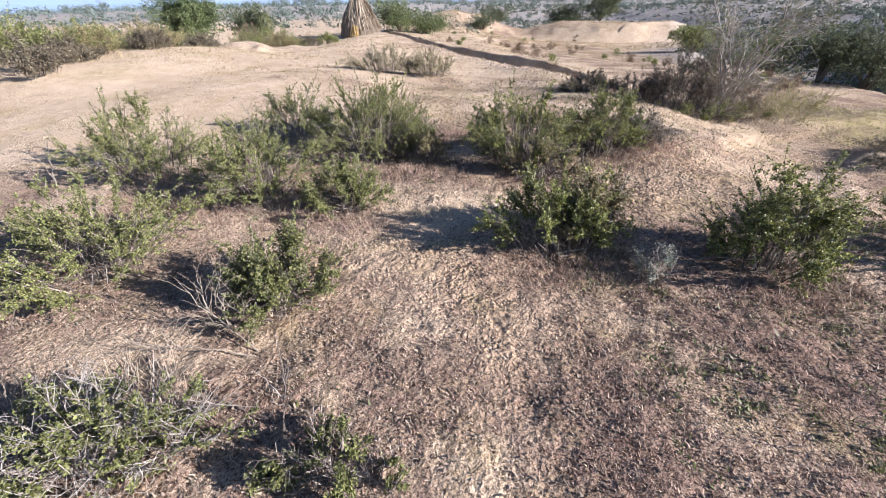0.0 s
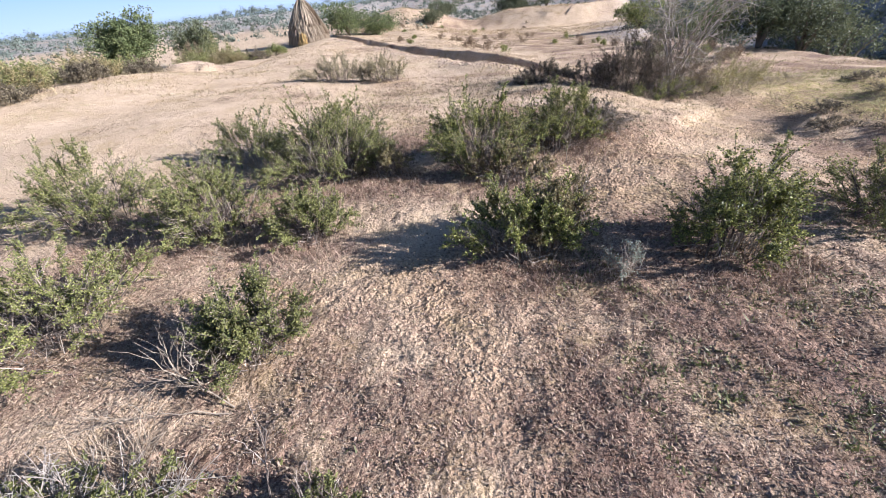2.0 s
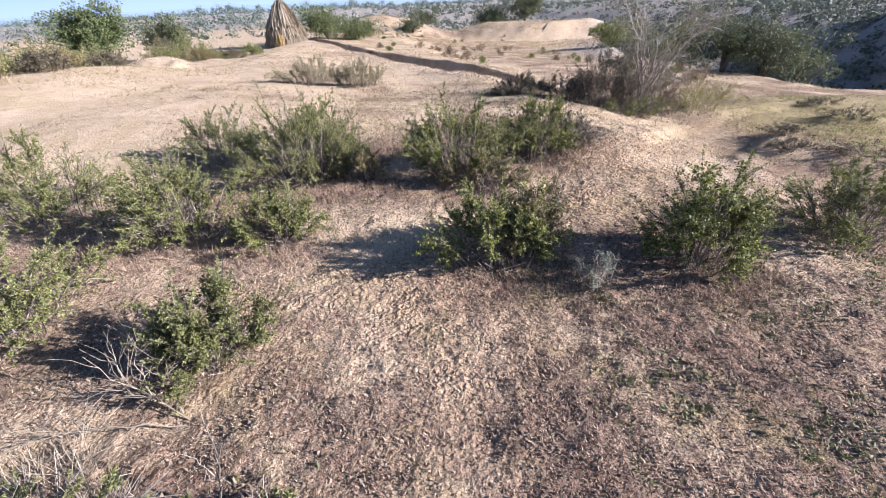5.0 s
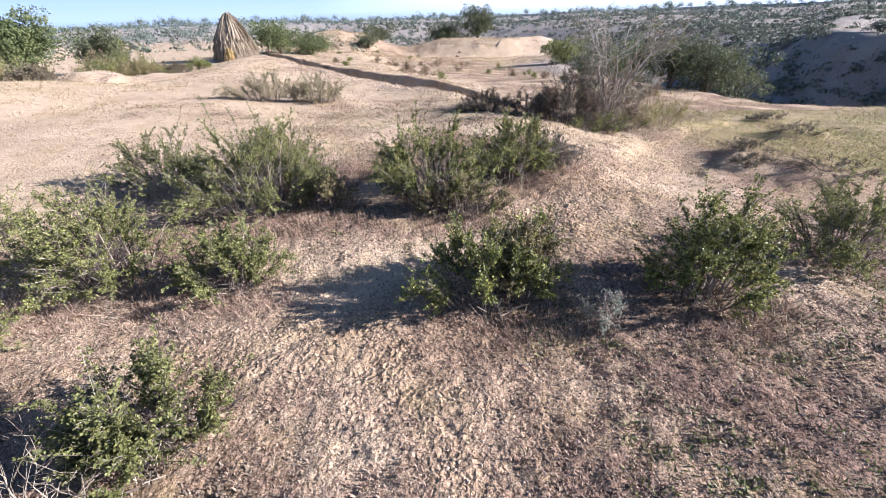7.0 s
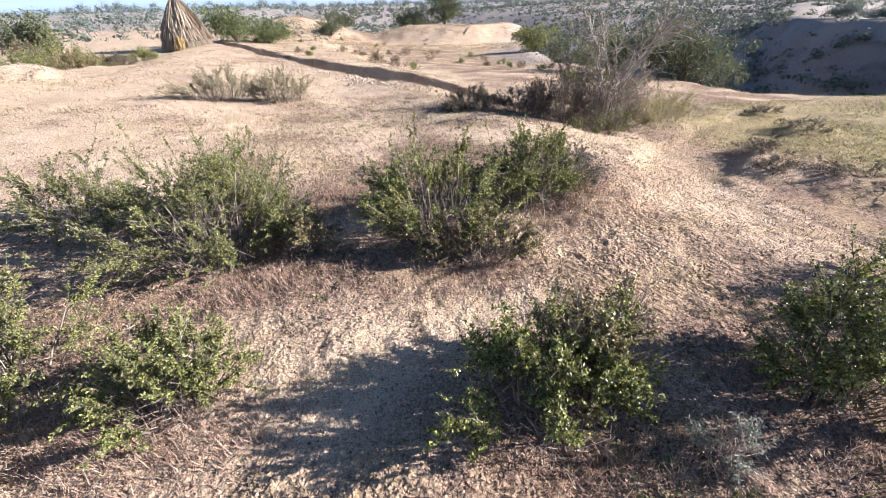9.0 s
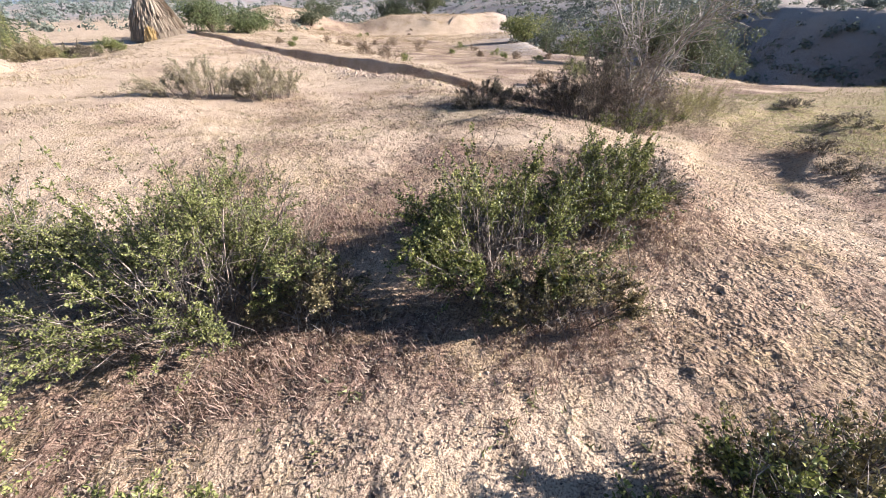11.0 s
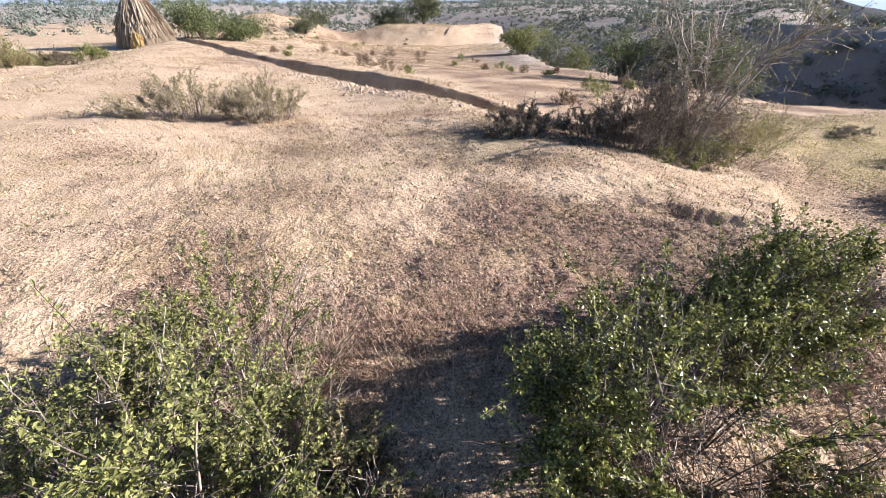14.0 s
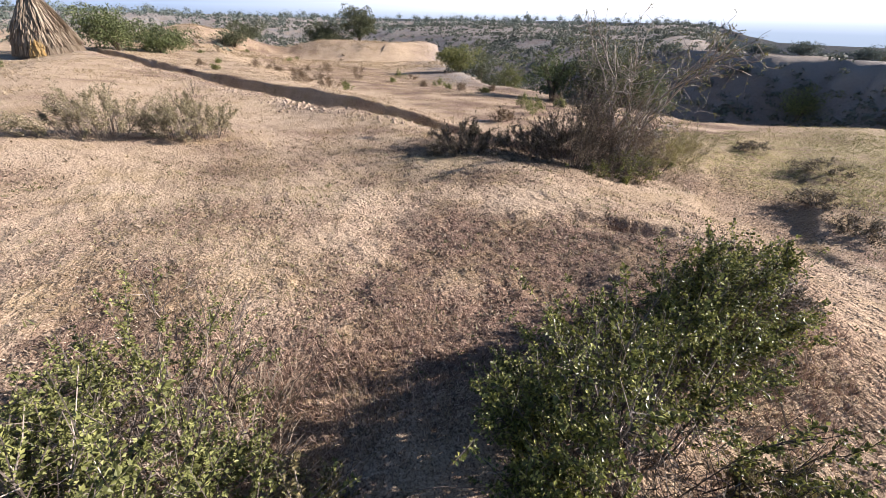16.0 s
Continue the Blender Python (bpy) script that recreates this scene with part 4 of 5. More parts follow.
# scrub on the open side
OS = "grey-green scrub bush at the edge of open sand"
rs = np.random.RandomState(77)
for bx, by, br, bh, mm in ((-10.6, 11.6, 1.3, 0.75, M_LEAF_UMBER), (-13.2, 12.9, 1.8, 1.7, M_LEAF_GREY), (-15.0, 12.0, 1.8, 2.2, M_LEAF), (-12.8, 17.5, 1.4, 0.7, M_LEAF_GREY), (-14.6, 19.0, 1.6, 0.9, M_LEAF_GREY),
                           (-14.5, 15.5, 1.8, 1.0, M_LEAF_GREY), (-12.3, 21.8, 1.3, 0.7, M_LEAF_GREY), (-15.5, 23.0, 1.8, 1.1, M_LEAF_GREY), (-14.3, 25.6, 1.4, 0.9, M_LEAF_GREY),
                           (-17.5, 18.5, 1.8, 1.3, M_LEAF), (-18.5, 26.0, 1.8, 1.3, M_LEAF_GREY), (-12.4, 30.0, 1.5, 1.2, M_LEAF_GREY), (-10.0, 31.0, 1.3, 0.9, M_LEAF_GREY),
                           (-20.5, 21.0, 2.2, 1.9, M_LEAF), (-17.0, 13.5, 2.0, 1.6, M_LEAF), (-8.0, 34.0, 1.0, 0.6, M_LEAF_GREY), (-16.2, 30.5, 1.6, 1.1, M_LEAF_GREY), (-11.6, 33.0, 1.5, 1.7, M_LEAF_GREY), (-13.4, 33.5, 1.4, 1.5, M_LEAF_DRY), (-11.9, 14.3, 1.5, 0.8, M_LEAF), (-12.6, 10.3, 1.6, 0.9, M_LEAF_GREY), (-16.8, 16.0, 2.0, 1.3, M_LEAF_GREY)):
    shrub("bush", bx, by, br, br * 0.75, bh, rs.randint(1000), OS, mm, stems=30, side=5, twigs=2, per=6, leaf=(0.06, 0.038), bare=0.1, thick=0.01)
for bx, by, br, bh, mm in ((-10.7, 13.2, 0.9, 0.55, M_LEAF_UMBER), (-11.4, 15.2, 1.1, 0.7, M_LEAF_DRYING), (-10.8, 17.4, 1.0, 0.55, M_LEAF_UMBER), (-11.8, 19.3, 1.2, 0.8, M_LEAF_DRYING),
                           (-10.9, 21.2, 0.9, 0.6, M_LEAF_UMBER), (-13.4, 14.6, 1.3, 1.0, M_LEAF), (-13.0, 20.8, 1.3, 1.0, M_LEAF_DRYING), (-12.6, 23.6, 1.2, 0.9, M_LEAF_UMBER), (-13.9, 24.4, 1.3, 1.2, M_LEAF_GREY),
                           (-10.2, 30.2, 1.0, 0.9, M_LEAF_DRYING), (-8.9, 31.5, 0.9, 0.8, M_LEAF_UMBER)):
    shrub("bush", bx, by, br, br * 0.75, bh, rs.randint(1000), "low brown and olive scrub bush on the sand crest", mm, stems=42, side=5, twigs=2, per=8, leaf=(0.05, 0.034), bare=0.05, thick=0.008)
# small shrubs on the field beyond the ditch
for k in range(46):
    by = 15 + 70 * rs.rand() ** 1.3
    bx = float(np.interp(by, DITCH_Y, DITCH_X)) + 2.0 + (4 + by * 0.35) * rs.rand()
    bh = rs.uniform(0.18, 0.5)
    shrub("bush", bx, by, bh * 1.3, bh * 1.1, bh, rs.randint(1000), "small dry shrub on the grassy slope", (M_LEAF_DRY, M_LEAF_GREY, M_LEAF_DRY)[k % 3],
          stems=9, side=4, twigs=2, per=4, leaf=(0.06, 0.035), bare=0.2, group="slope shrubs")

# ---------------------------------------------------------------- trees and large bushes further off
RB = "green spreading bush at the ravine's edge"
tree("tree", 19.0, 21.5, 4.4, 2.1, 31, RB, M_TREE, low=0.2, clumps=80, per=80, leaf=0.13, top=0.9)
tree("tree", 21.0, 21.0, 4.0, 2.2, 32, "dark green spreading bush at the ravine's edge", M_TREE, low=0.2, clumps=76, per=80, leaf=0.13, top=0.75)
tree("tree", 23.5, 21.0, 3.6, 2.0, 39, RB, low=0.3, clumps=60, per=80, leaf=0.13, top=0.2)
tree("tree", 17.2, 22.6, 3.6, 1.6, 45, RB, M_TREE_LIGHT, low=0.2, clumps=60, per=60, leaf=0.12, top=0.5)
tree("tree", 26.3, 46.0, 3.2, 2.2, 40, "grey-green bush in the ravine behind the slope", M_LEAF_GREY, low=0.1, clumps=90, leaf=0.2, top=-0.6)
tree("tree", 29.2, 46.0, 3.6, 2.0, 41, "dark green bush in the ravine behind the slope", low=0.1, clumps=90, leaf=0.2, top=-0.4)
tree("tree", 32.5, 45.0, 2.4, 2.4, 42, "yellowish green bush in the ravine behind the slope", M_LEAF, low=0.1, clumps=90, leaf=0.2, top=-1.7)
tree("tree", 50.0, 22.5, 3.0, 2.2, 46, "pale grey-green bush on the shaded slope", M_LEAF_GREY, low=0.08, clumps=80, leaf=0.16)
tree("tree", 33.5, 95, 6.6, 3.2, 33, "leafy green tree behind the knoll", low=0.1, clumps=120, leaf=0.3, per=60)
tree("tree", 26.5, 96, 4.4, 4.4, 34, "low green tree behind the knoll", low=0.06, clumps=120, leaf=0.3, per=60)
tree("tree", -3.9, 51.0, 2.9, 2.6, 35, "olive green bush beside the straw stack", M_TREE_LIGHT, low=0.04, clumps=110, leaf=0.18, per=60)
tree("tree", -1.0, 53.0, 2.2, 2.4, 36, "olive green bush beside the straw stack", M_TREE_LIGHT, low=0.04, clumps=90, leaf=0.18, per=60)
for ra, rd, rh in ((62, 64, 1.2), (65.5, 62, 0.9), (69, 63, 1.3), (74, 62, 1.1), (78, 63, 1.3)):
    tree("tree", rd * math.sin(radians(ra)), 5 + rd * math.cos(radians(ra)), rh, 1.8, int(50 + ra), "hazy green bush on the rim across the ravine", M_WOODS_HAZED, low=0.1, clumps=60, leaf=0.16, per=40)
LT = "green leafy bush behind the earth mound"
tree("tree", -17.2, 34.0, 3.4, 1.9, 37, LT, M_TREE_LIGHT, low=0.03, clumps=150, leaf=0.17, per=60, top=3.1)
tree("tree", -18.6, 34.8, 3.8, 2.0, 38, LT, M_TREE_LIGHT, low=0.03, clumps=130, leaf=0.17, per=60, top=2.7)
tree("tree", -14.6, 37.5, 3.0, 1.8, 48, LT, M_TREE, low=0.04, clumps=80, leaf=0.17, per=60)
tree("tree", 8.5, 84.0, 2.2, 2.4, 43, "round dark bush on the far slope", low=0.04, clumps=60, leaf=0.25)
tree("tree", 13.0, 100.0, 3.6, 3.4, 44, "green bush at the ravine head", low=0.04, clumps=70, leaf=0.3)


# ---------------------------------------------------------------- far scrub and woods
def clump_field(pos, size, per, leaf_ratio, mat, seed, tall=1.0):
    rng = np.random.RandomState(seed)
    n = len(pos)
    ip = np.repeat(np.arange(n), per)
    g = unit(rng.normal(0, 1, (len(ip), 3))) * rng.uniform(0.2, 1.0, (len(ip), 1)) ** 0.6
    g[:, 2] = np.abs(g[:, 2]) * 1.0
    lob = 1 + 0.4 * np.sin(np.arctan2(g[:, 1], g[:, 0]) * 3 + ip)
    pts = pos[ip] + g * (size[ip] * lob)[:, None] * np.array([1, 1, tall])
    d = unit(np.cross(g, rng.normal(0, 1, g.shape)) + 0.35 * unit(g))
    L = size[ip] * leaf_ratio * rng.uniform(0.6, 1.3, len(ip))
    sd = unit(np.cross(d, g + rng.normal(0, 0.15, g.shape)))
    a = pts - d * L[:, None] * 0.5
    b = pts + d * L[:, None] * 0.5
    v = np.stack([a + sd * L[:, None] * 0.4, a - sd * L[:, None] * 0.4, b], 1).reshape(-1, 3)
    return mesh_from("clumps", v, np.arange(len(v)).reshape(-1, 3), mat)


rs = np.random.RandomState(12)
az = np.radians(np.concatenate([rs.uniform(24, 118, 7500), rs.uniform(5, 62, 4500)]))
rr = np.concatenate([28 + 150 * rs.rand(7500) ** 1.2, 100 + 340 * rs.rand(4500) ** 1.3])
px_, py_ = np.sin(az) * rr, 5 + np.cos(az) * rr
hz_ = terrain(px_, py_)
dens = fbm(px_ * 0.05, py_ * 0.05, 101, 3)
low_ = terrain(px_, py_) < -3.0
keep = (dens > 0.3) & (low_ & (az > radians(31)) | (rr > 120)) & ((rr > 72) | (az < radians(44)) | (rs.rand(len(rr)) < 0.3))
px_, py_, hz_, rr = px_[keep], py_[keep], hz_[keep], rr[keep]
size = rs.uniform(0.3, 1.0, len(px_)) ** 1.3 * 1.1 * (0.35 + 0.45 * smooth(60, 90, rr) + rr / 260)
tagged(new("ravine_scrub", clump_field(np.stack([px_, py_, hz_ - 0.05], 1), size, 19, 0.5, M_SCRUB, 3)),
       "dense dark scrub covering the slopes of the ravine", "scrub", kind="stuff")
az = np.radians(rs.uniform(-65, 75, 2400))
rr = 90 + 700 * rs.rand(2400) ** 1.1
px_, py_ = np.sin(az) * rr, 5 + np.cos(az) * rr
ok = (np.degrees(az) < 12) & (rr > 75) | (rr > 260)
px_, py_, rr = px_[ok], py_[ok], rr[ok]
hz_ = terrain(px_, py_)
size = rs.uniform(0.9, 2.6, len(px_)) * np.clip(rr / 260, 0.4, 1.6)
grove_az = np.radians(np.concatenate([rs.uniform(-56, -6, 90), rs.uniform(-40, 58, 110)]))
grove_r = np.concatenate([rs.uniform(90, 210, 90), rs.uniform(300, 760, 110)])
gpx, gpy = np.sin(grove_az) * grove_r, 5 + np.cos(grove_az) * grove_r
gsize = rs.uniform(1.3, 2.6, 200) * np.clip(grove_r / 220, 0.8, 2.4)
grove = np.stack([gpx, gpy, terrain(gpx, gpy) + gsize * 0.8], 1)
tagged(new("far_trees", clump_field(grove, gsize, 170, 0.2, M_WOODS_HAZED, 6, 1.1)), "hazy green trees standing on the far plain", "woods", kind="stuff")
tagged(new("far_woods", clump_field(np.stack([px_, py_, hz_ + size * 0.35], 1), size, 44, 0.34, M_WOODS_HAZED, 4, 1.25)),
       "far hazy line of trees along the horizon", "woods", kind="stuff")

az = np.radians(np.concatenate([rs.uniform(46, 115, 4600), rs.uniform(-48, 6, 600)]))
rr = np.concatenate([30 + 46 * rs.rand(4600), 62 + 190 * rs.rand(600) ** 1.2])
px_, py_ = np.sin(az) * rr, 5 + np.cos(az) * rr
hz_ = terrain(px_, py_)
ok = ((hz_ < -2.4) | (rr > 54) & ((az < radians(58)) | (rs.rand(len(rr)) < 0.12))) & (fbm(px_ * 0.12, py_ * 0.12, 107, 3) > 0.36)
px_, py_, hz_, rr = px_[ok], py_[ok], hz_[ok], rr[ok]
size = rs.uniform(0.2, 0.85, len(px_)) ** 1.3 * (0.8 + rr / 110)
tagged(new("slope_scrub", clump_field(np.stack([px_, py_, hz_ - 0.04], 1), size, 24, 0.4, M_SLOPE, 8)),
       "low grey-green scrub on the shaded slope and plain", "scrub", kind="stuff")

# glowing backdrop far behind everything: haze and pale low sky painted, brighter eastward
m_haze, nt, b = node_mat("glowing_haze")
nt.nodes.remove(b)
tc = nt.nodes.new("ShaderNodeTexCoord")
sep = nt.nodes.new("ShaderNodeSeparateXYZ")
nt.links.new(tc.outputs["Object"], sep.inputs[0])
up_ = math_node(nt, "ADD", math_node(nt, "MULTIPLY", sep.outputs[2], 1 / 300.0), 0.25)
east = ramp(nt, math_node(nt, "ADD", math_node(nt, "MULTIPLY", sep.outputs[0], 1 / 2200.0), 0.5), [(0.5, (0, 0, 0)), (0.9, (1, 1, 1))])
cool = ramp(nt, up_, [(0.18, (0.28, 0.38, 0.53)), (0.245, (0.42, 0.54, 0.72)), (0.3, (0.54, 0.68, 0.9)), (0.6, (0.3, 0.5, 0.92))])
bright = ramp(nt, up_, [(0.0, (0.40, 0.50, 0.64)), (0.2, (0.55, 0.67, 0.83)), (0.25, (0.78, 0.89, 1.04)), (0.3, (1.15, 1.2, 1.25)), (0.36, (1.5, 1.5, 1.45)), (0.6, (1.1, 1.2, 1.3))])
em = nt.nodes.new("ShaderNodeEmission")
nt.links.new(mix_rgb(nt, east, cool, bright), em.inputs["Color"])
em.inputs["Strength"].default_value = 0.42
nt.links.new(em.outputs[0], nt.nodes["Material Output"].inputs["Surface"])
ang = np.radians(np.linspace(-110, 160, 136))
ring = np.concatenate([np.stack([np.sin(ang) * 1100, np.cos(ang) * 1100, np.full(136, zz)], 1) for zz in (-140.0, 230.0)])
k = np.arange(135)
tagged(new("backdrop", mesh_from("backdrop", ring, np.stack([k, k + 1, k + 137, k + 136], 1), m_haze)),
       "glowing backdrop painted as a pale hazy plain and low sky", "backdrop", kind="structure")

# ---------------------------------------------------------------- straw stack
stack = thing("straw_stack", (-7.7, 48.0, H(-7.7, 48.0) - 0.03), "tall cone of bundled dry straw stalks standing on bare earth", "straw stack")
rs = np.random.RandomState(5)


def sheaf(az0, z0, spread, count, length, foot, mat, top=3.65, label=""):
    az = az0 + rs.normal(0, spread, count)
    zz = z0 + rs.uniform(-0.1, 0.25, count)
    zz = np.maximum(zz, 0)
    cone = foot + rs.normal(0, 0.07, count)
    r0 = cone * (1 - (zz / 4.2) ** 1.7)
    z1 = np.minimum(zz + length * rs.uniform(0.85, 1.15, count), top + rs.uniform(-0.1, 0.3, count))
    r1_ = np.maximum(cone * (1 - (np.minimum(z1, 4.1) / 4.2) ** 1.7), 0.2)
    az1 = az0 + (az - az0) * 0.5 + rs.normal(0, 0.05, count)
    t = np.linspace(0, 1, 5)[None, :, None]
    a3 = np.stack([np.cos(az) * r0, np.sin(az) * r0, zz], 1)
    b3 = np.stack([np.cos(az1) * r1_, np.sin(az1) * r1_, z1], 1)
    pth = a3[:, None] * (1 - t) + b3[:, None] * t
    pth[:, 1:4] += rs.normal(0, 0.05, (count, 3, 3))
    pth += rs.normal(0, 0.05, (1, 1, 3))
    v, f = tube_mesh(pth, np.full((count, 5), 0.033) * rs.uniform(0.6, 1.3, (count, 1)) * np.array([1, 1, 0.9, 0.7, 0.4]), 3)
    part("sheaf", mesh_from("sheaf", v, f, mat), stack, label)


for k in range(16):
    sheaf(k * math.tau / 16, 0.0, 0.16, 60, 2.4, 1.95, M_STRAW)
for k in range(14):
    sheaf(k * math.tau / 14 + 0.2, 0.75, 0.2, 50, 2.4, 2.0, M_STRAW)
for k in range(10):
    sheaf(k * math.tau / 10 + 0.1, 1.6, 0.28, 46, 2.4, 2.05, M_STRAW)
sheaf(-1.7, 0.0, 0.12, 70, 0.9, 2.15, M_STRAW_BRIGHT, label="bright yellow fresh straw at the foot")

# ---------------------------------------------------------------- dry stems and dead branches
def dead_branch(x, y, reach, heading, lift, seed, label, thick=0.009, forks=7, mat=None, name="dead_branch"):
    rng = np.random.RandomState(seed)
    root = thing(name, (x, y, H(x, y)), label, "branch", "dead branches")
    d = unit(np.array([[math.sin(radians(heading)), math.cos(radians(heading)), lift]]))
    main = grow(np.zeros((1, 3)), d, np.array([reach]), rng, 9, 0.1, 0.05)
    i2 = np.zeros(forks, int)
    p2, d2 = along(main, rng.uniform(0.2, 0.95, forks), i2)
    d2 = unit(d2 * 0.8 + rng.normal(0, 0.5, d2.shape) + np.array([0, 0, 0.15]))
    sec = grow(p2, d2, rng.uniform(0.25, 0.5, forks) * reach, rng, 6, 0.14)
    i3 = np.repeat(np.arange(forks), 5)
    p3, d3 = along(sec, rng.uniform(0.25, 1.0, len(i3)), i3)
    d3 = unit(d3 * 0.8 + rng.normal(0, 0.5, d3.shape))
    ter = grow(p3, d3, rng.uniform(0.1, 0.25, len(i3)) * reach, rng, 4, 0.14)
    vs, fs, off = [], [], 0
    for pth, r_ in ((main, thick), (sec, thick * 0.55), (ter, thick * 0.3)):
        pth[..., 2] = np.maximum(pth[..., 2], 0.004)
        k = pth.shape[1]
        v, f = tube_mesh(pth, r_ * np.linspace(1, 0.4, k)[None] * np.ones((len(pth), 1)), 5)
        if pth is main:
            part("main_stem", mesh_from("main_stem", v, f, mat or M_DEADWOOD), root)
            continue
        vs.append(v)
        fs.append(f + off)
        off += len(v)
    if vs:
        tagged(part("twig_work", mesh_from("twig_work", np.concatenate(vs), np.concatenate(fs), mat or M_DEADWOOD), root), kind="stuff")


DB = "pale bare dead branch lying over dry grass"
dead_branch(-1.35, 2.15, 0.95, -62, 0.5, 1, DB, 0.006, 10)
dead_branch(-1.35, 2.1, 0.85, -88, 0.3, 2, DB, 0.005, 10)
dead_branch(-1.4, 2.2, 0.55, -35, 0.8, 3, DB, 0.004)
dead_branch(-0.93, 1.45, 0.42, 10, 2.5, 4, "thin brown dry stem standing in litter", 0.007, 4, M_TWIG)
dead_branch(-1.9, 4.6, 1.0, -35, 0.55, 5, "long thin dry stem leaning out of a bush", 0.006, 4)
dead_branch(-0.55, 6.05, 0.65, -60, 1.1, 6, "thin brown dry stem standing in litter", 0.006, 4, M_TWIG)
dead_branch(1.05, 5.55, 0.5, -30, 1.2, 7, "pale bare dead twig in front of a bush", 0.006, 5)
dead_branch(1.1, 3.2, 0.4, -10, 1.2, 8, "pale bare dead twig in front of a bush", 0.005, 5)
dead_branch(2.35, 5.55, 0.55, 20, 1.1, 9, "pale bare dead twig in front of a bush", 0.006, 5)
dead_branch(-1.2, 6.15, 0.5, -110, 0.5, 10, "pale bare dead twig in front of a bush", 0.007, 6)
dead_branch(8.3, 11.3, 1.3, 60, 0.9, 11, "bleached dead branch beside the thorn tree", 0.016, 8)
dead_branch(-4.9, 4.9, 0.9, -30, 0.8, 12, "long thin dry stem leaning out of a bush", 0.006, 4)

# ---------------------------------------------------------------- clumps of long dry grass
def grass_clump(x, y, r, length, count, seed, mat, label):
    rng = np.random.RandomState(seed)
    root = thing("grass_clump", (x, y, H(x, y)), label, "grass", "grass clumps")
    a = rng.uniform(0, 2 * math.pi, count)
    q = r * np.sqrt(rng.rand(count))
    foot = np.stack([np.cos(a) * q, np.sin(a) * q, np.full(count, -0.01)], 1)
    b = a + rng.normal(0, 0.7, count)
    d = unit(np.stack([np.cos(b) * 0.7, np.sin(b) * 0.7, rng.uniform(0.3, 1.6, count)], 1))
    pth = grow(foot, d, length * rng.uniform(0.4, 1.2, count), rng, 4, 0.14, -0.12)
    v, f = tube_mesh(pth, 0.0022 * np.array([1, 0.9, 0.7, 0.3])[None] * rng.uniform(0.7, 1.5, (count, 1)), 3)
    tagged(part("tuft", mesh_from("tuft", v, f, mat), root), kind="stuff")


GC = "clump of long dry straw-coloured grass stalks"
grass_clump(-1.95, 1.75, 0.22, 0.34, 150, 1, M_STRAW, GC)
grass_clump(-1.6, 1.55, 0.18, 0.28, 110, 2, M_STRAW, GC)
grass_clump(-2.7, 1.6, 0.25, 0.3, 120, 3, M_STRAW, GC)
grass_clump(-0.45, 6.75, 0.25, 0.42, 130, 4, M_STRAW, GC)
grass_clump(-0.3, 7.2, 0.2, 0.36, 90, 5, M_STRAW, GC)
grass_clump(-2.0, 4.45, 0.25, 0.24, 110, 6, M_STRAW, GC)
grass_clump(3.25, 6.35, 0.3, 0.24, 130, 7, M_STRAW, GC)
grass_clump(3.25, 2.6, 0.22, 0.2, 90, 8, M_STRAW, GC)
grass_clump(-3.2, 4.5, 0.3, 0.3, 110, 9, M_STRAW, GC)
for k in range(14):
    gx_, gy_ = float(7.2 + 5 * R.rand()), float(9.2 + 2.2 * R.rand())
    grass_clump(gx_, gy_, 0.25, 0.3, 60, 20 + k, M_STRAW, "tuft of dry tan grass beside the thicket")

# small far building
house = thing("house", (-66.7, 210.3, H(-66.7, 210.3) - 0.2), "small pale far-off building among trees", "house")


def box_mesh(name, sx, sy, z0, z1, mat, slope=0.0):
    v = [(-sx, -sy, z0), (sx, -sy, z0), (sx, sy, z0), (-sx, sy, z0), (-sx, -sy, z1), (sx, -sy, z1), (sx, sy, z1 + slope), (-sx, sy, z1 + slope)]
    f = [(0, 3, 2, 1), (4, 5, 6, 7), (0, 1, 5, 4), (1, 2, 6, 5), (2, 3, 7, 6), (3, 0, 4, 7)]
    return mesh_from(name, v, np.array(f), mat)


M_PLASTER = wood_material("pale_plaster", (0.6, 0.58, 0.55), (0.78, 0.76, 0.73), 0.6)
part("wall", box_mesh("wall", 2.2, 2.0, 0.0, 2.6, M_PLASTER), house)
part("roof", box_mesh("roof", 2.5, 2.3, 2.605, 2.85, M_PLASTER, 0.3), house)

# ---------------------------------------------------------------- dry grass and litter over the ground
def scatter(n, seed, xlo, xhi, ylo, yhi, weight):
    rng = np.random.RandomState(seed)
    x, y = rng.uniform(xlo, xhi, n), rng.uniform(ylo, yhi, n)
    k = rng.rand(n) < weight(x, y)
    return x[k], y[k], rng


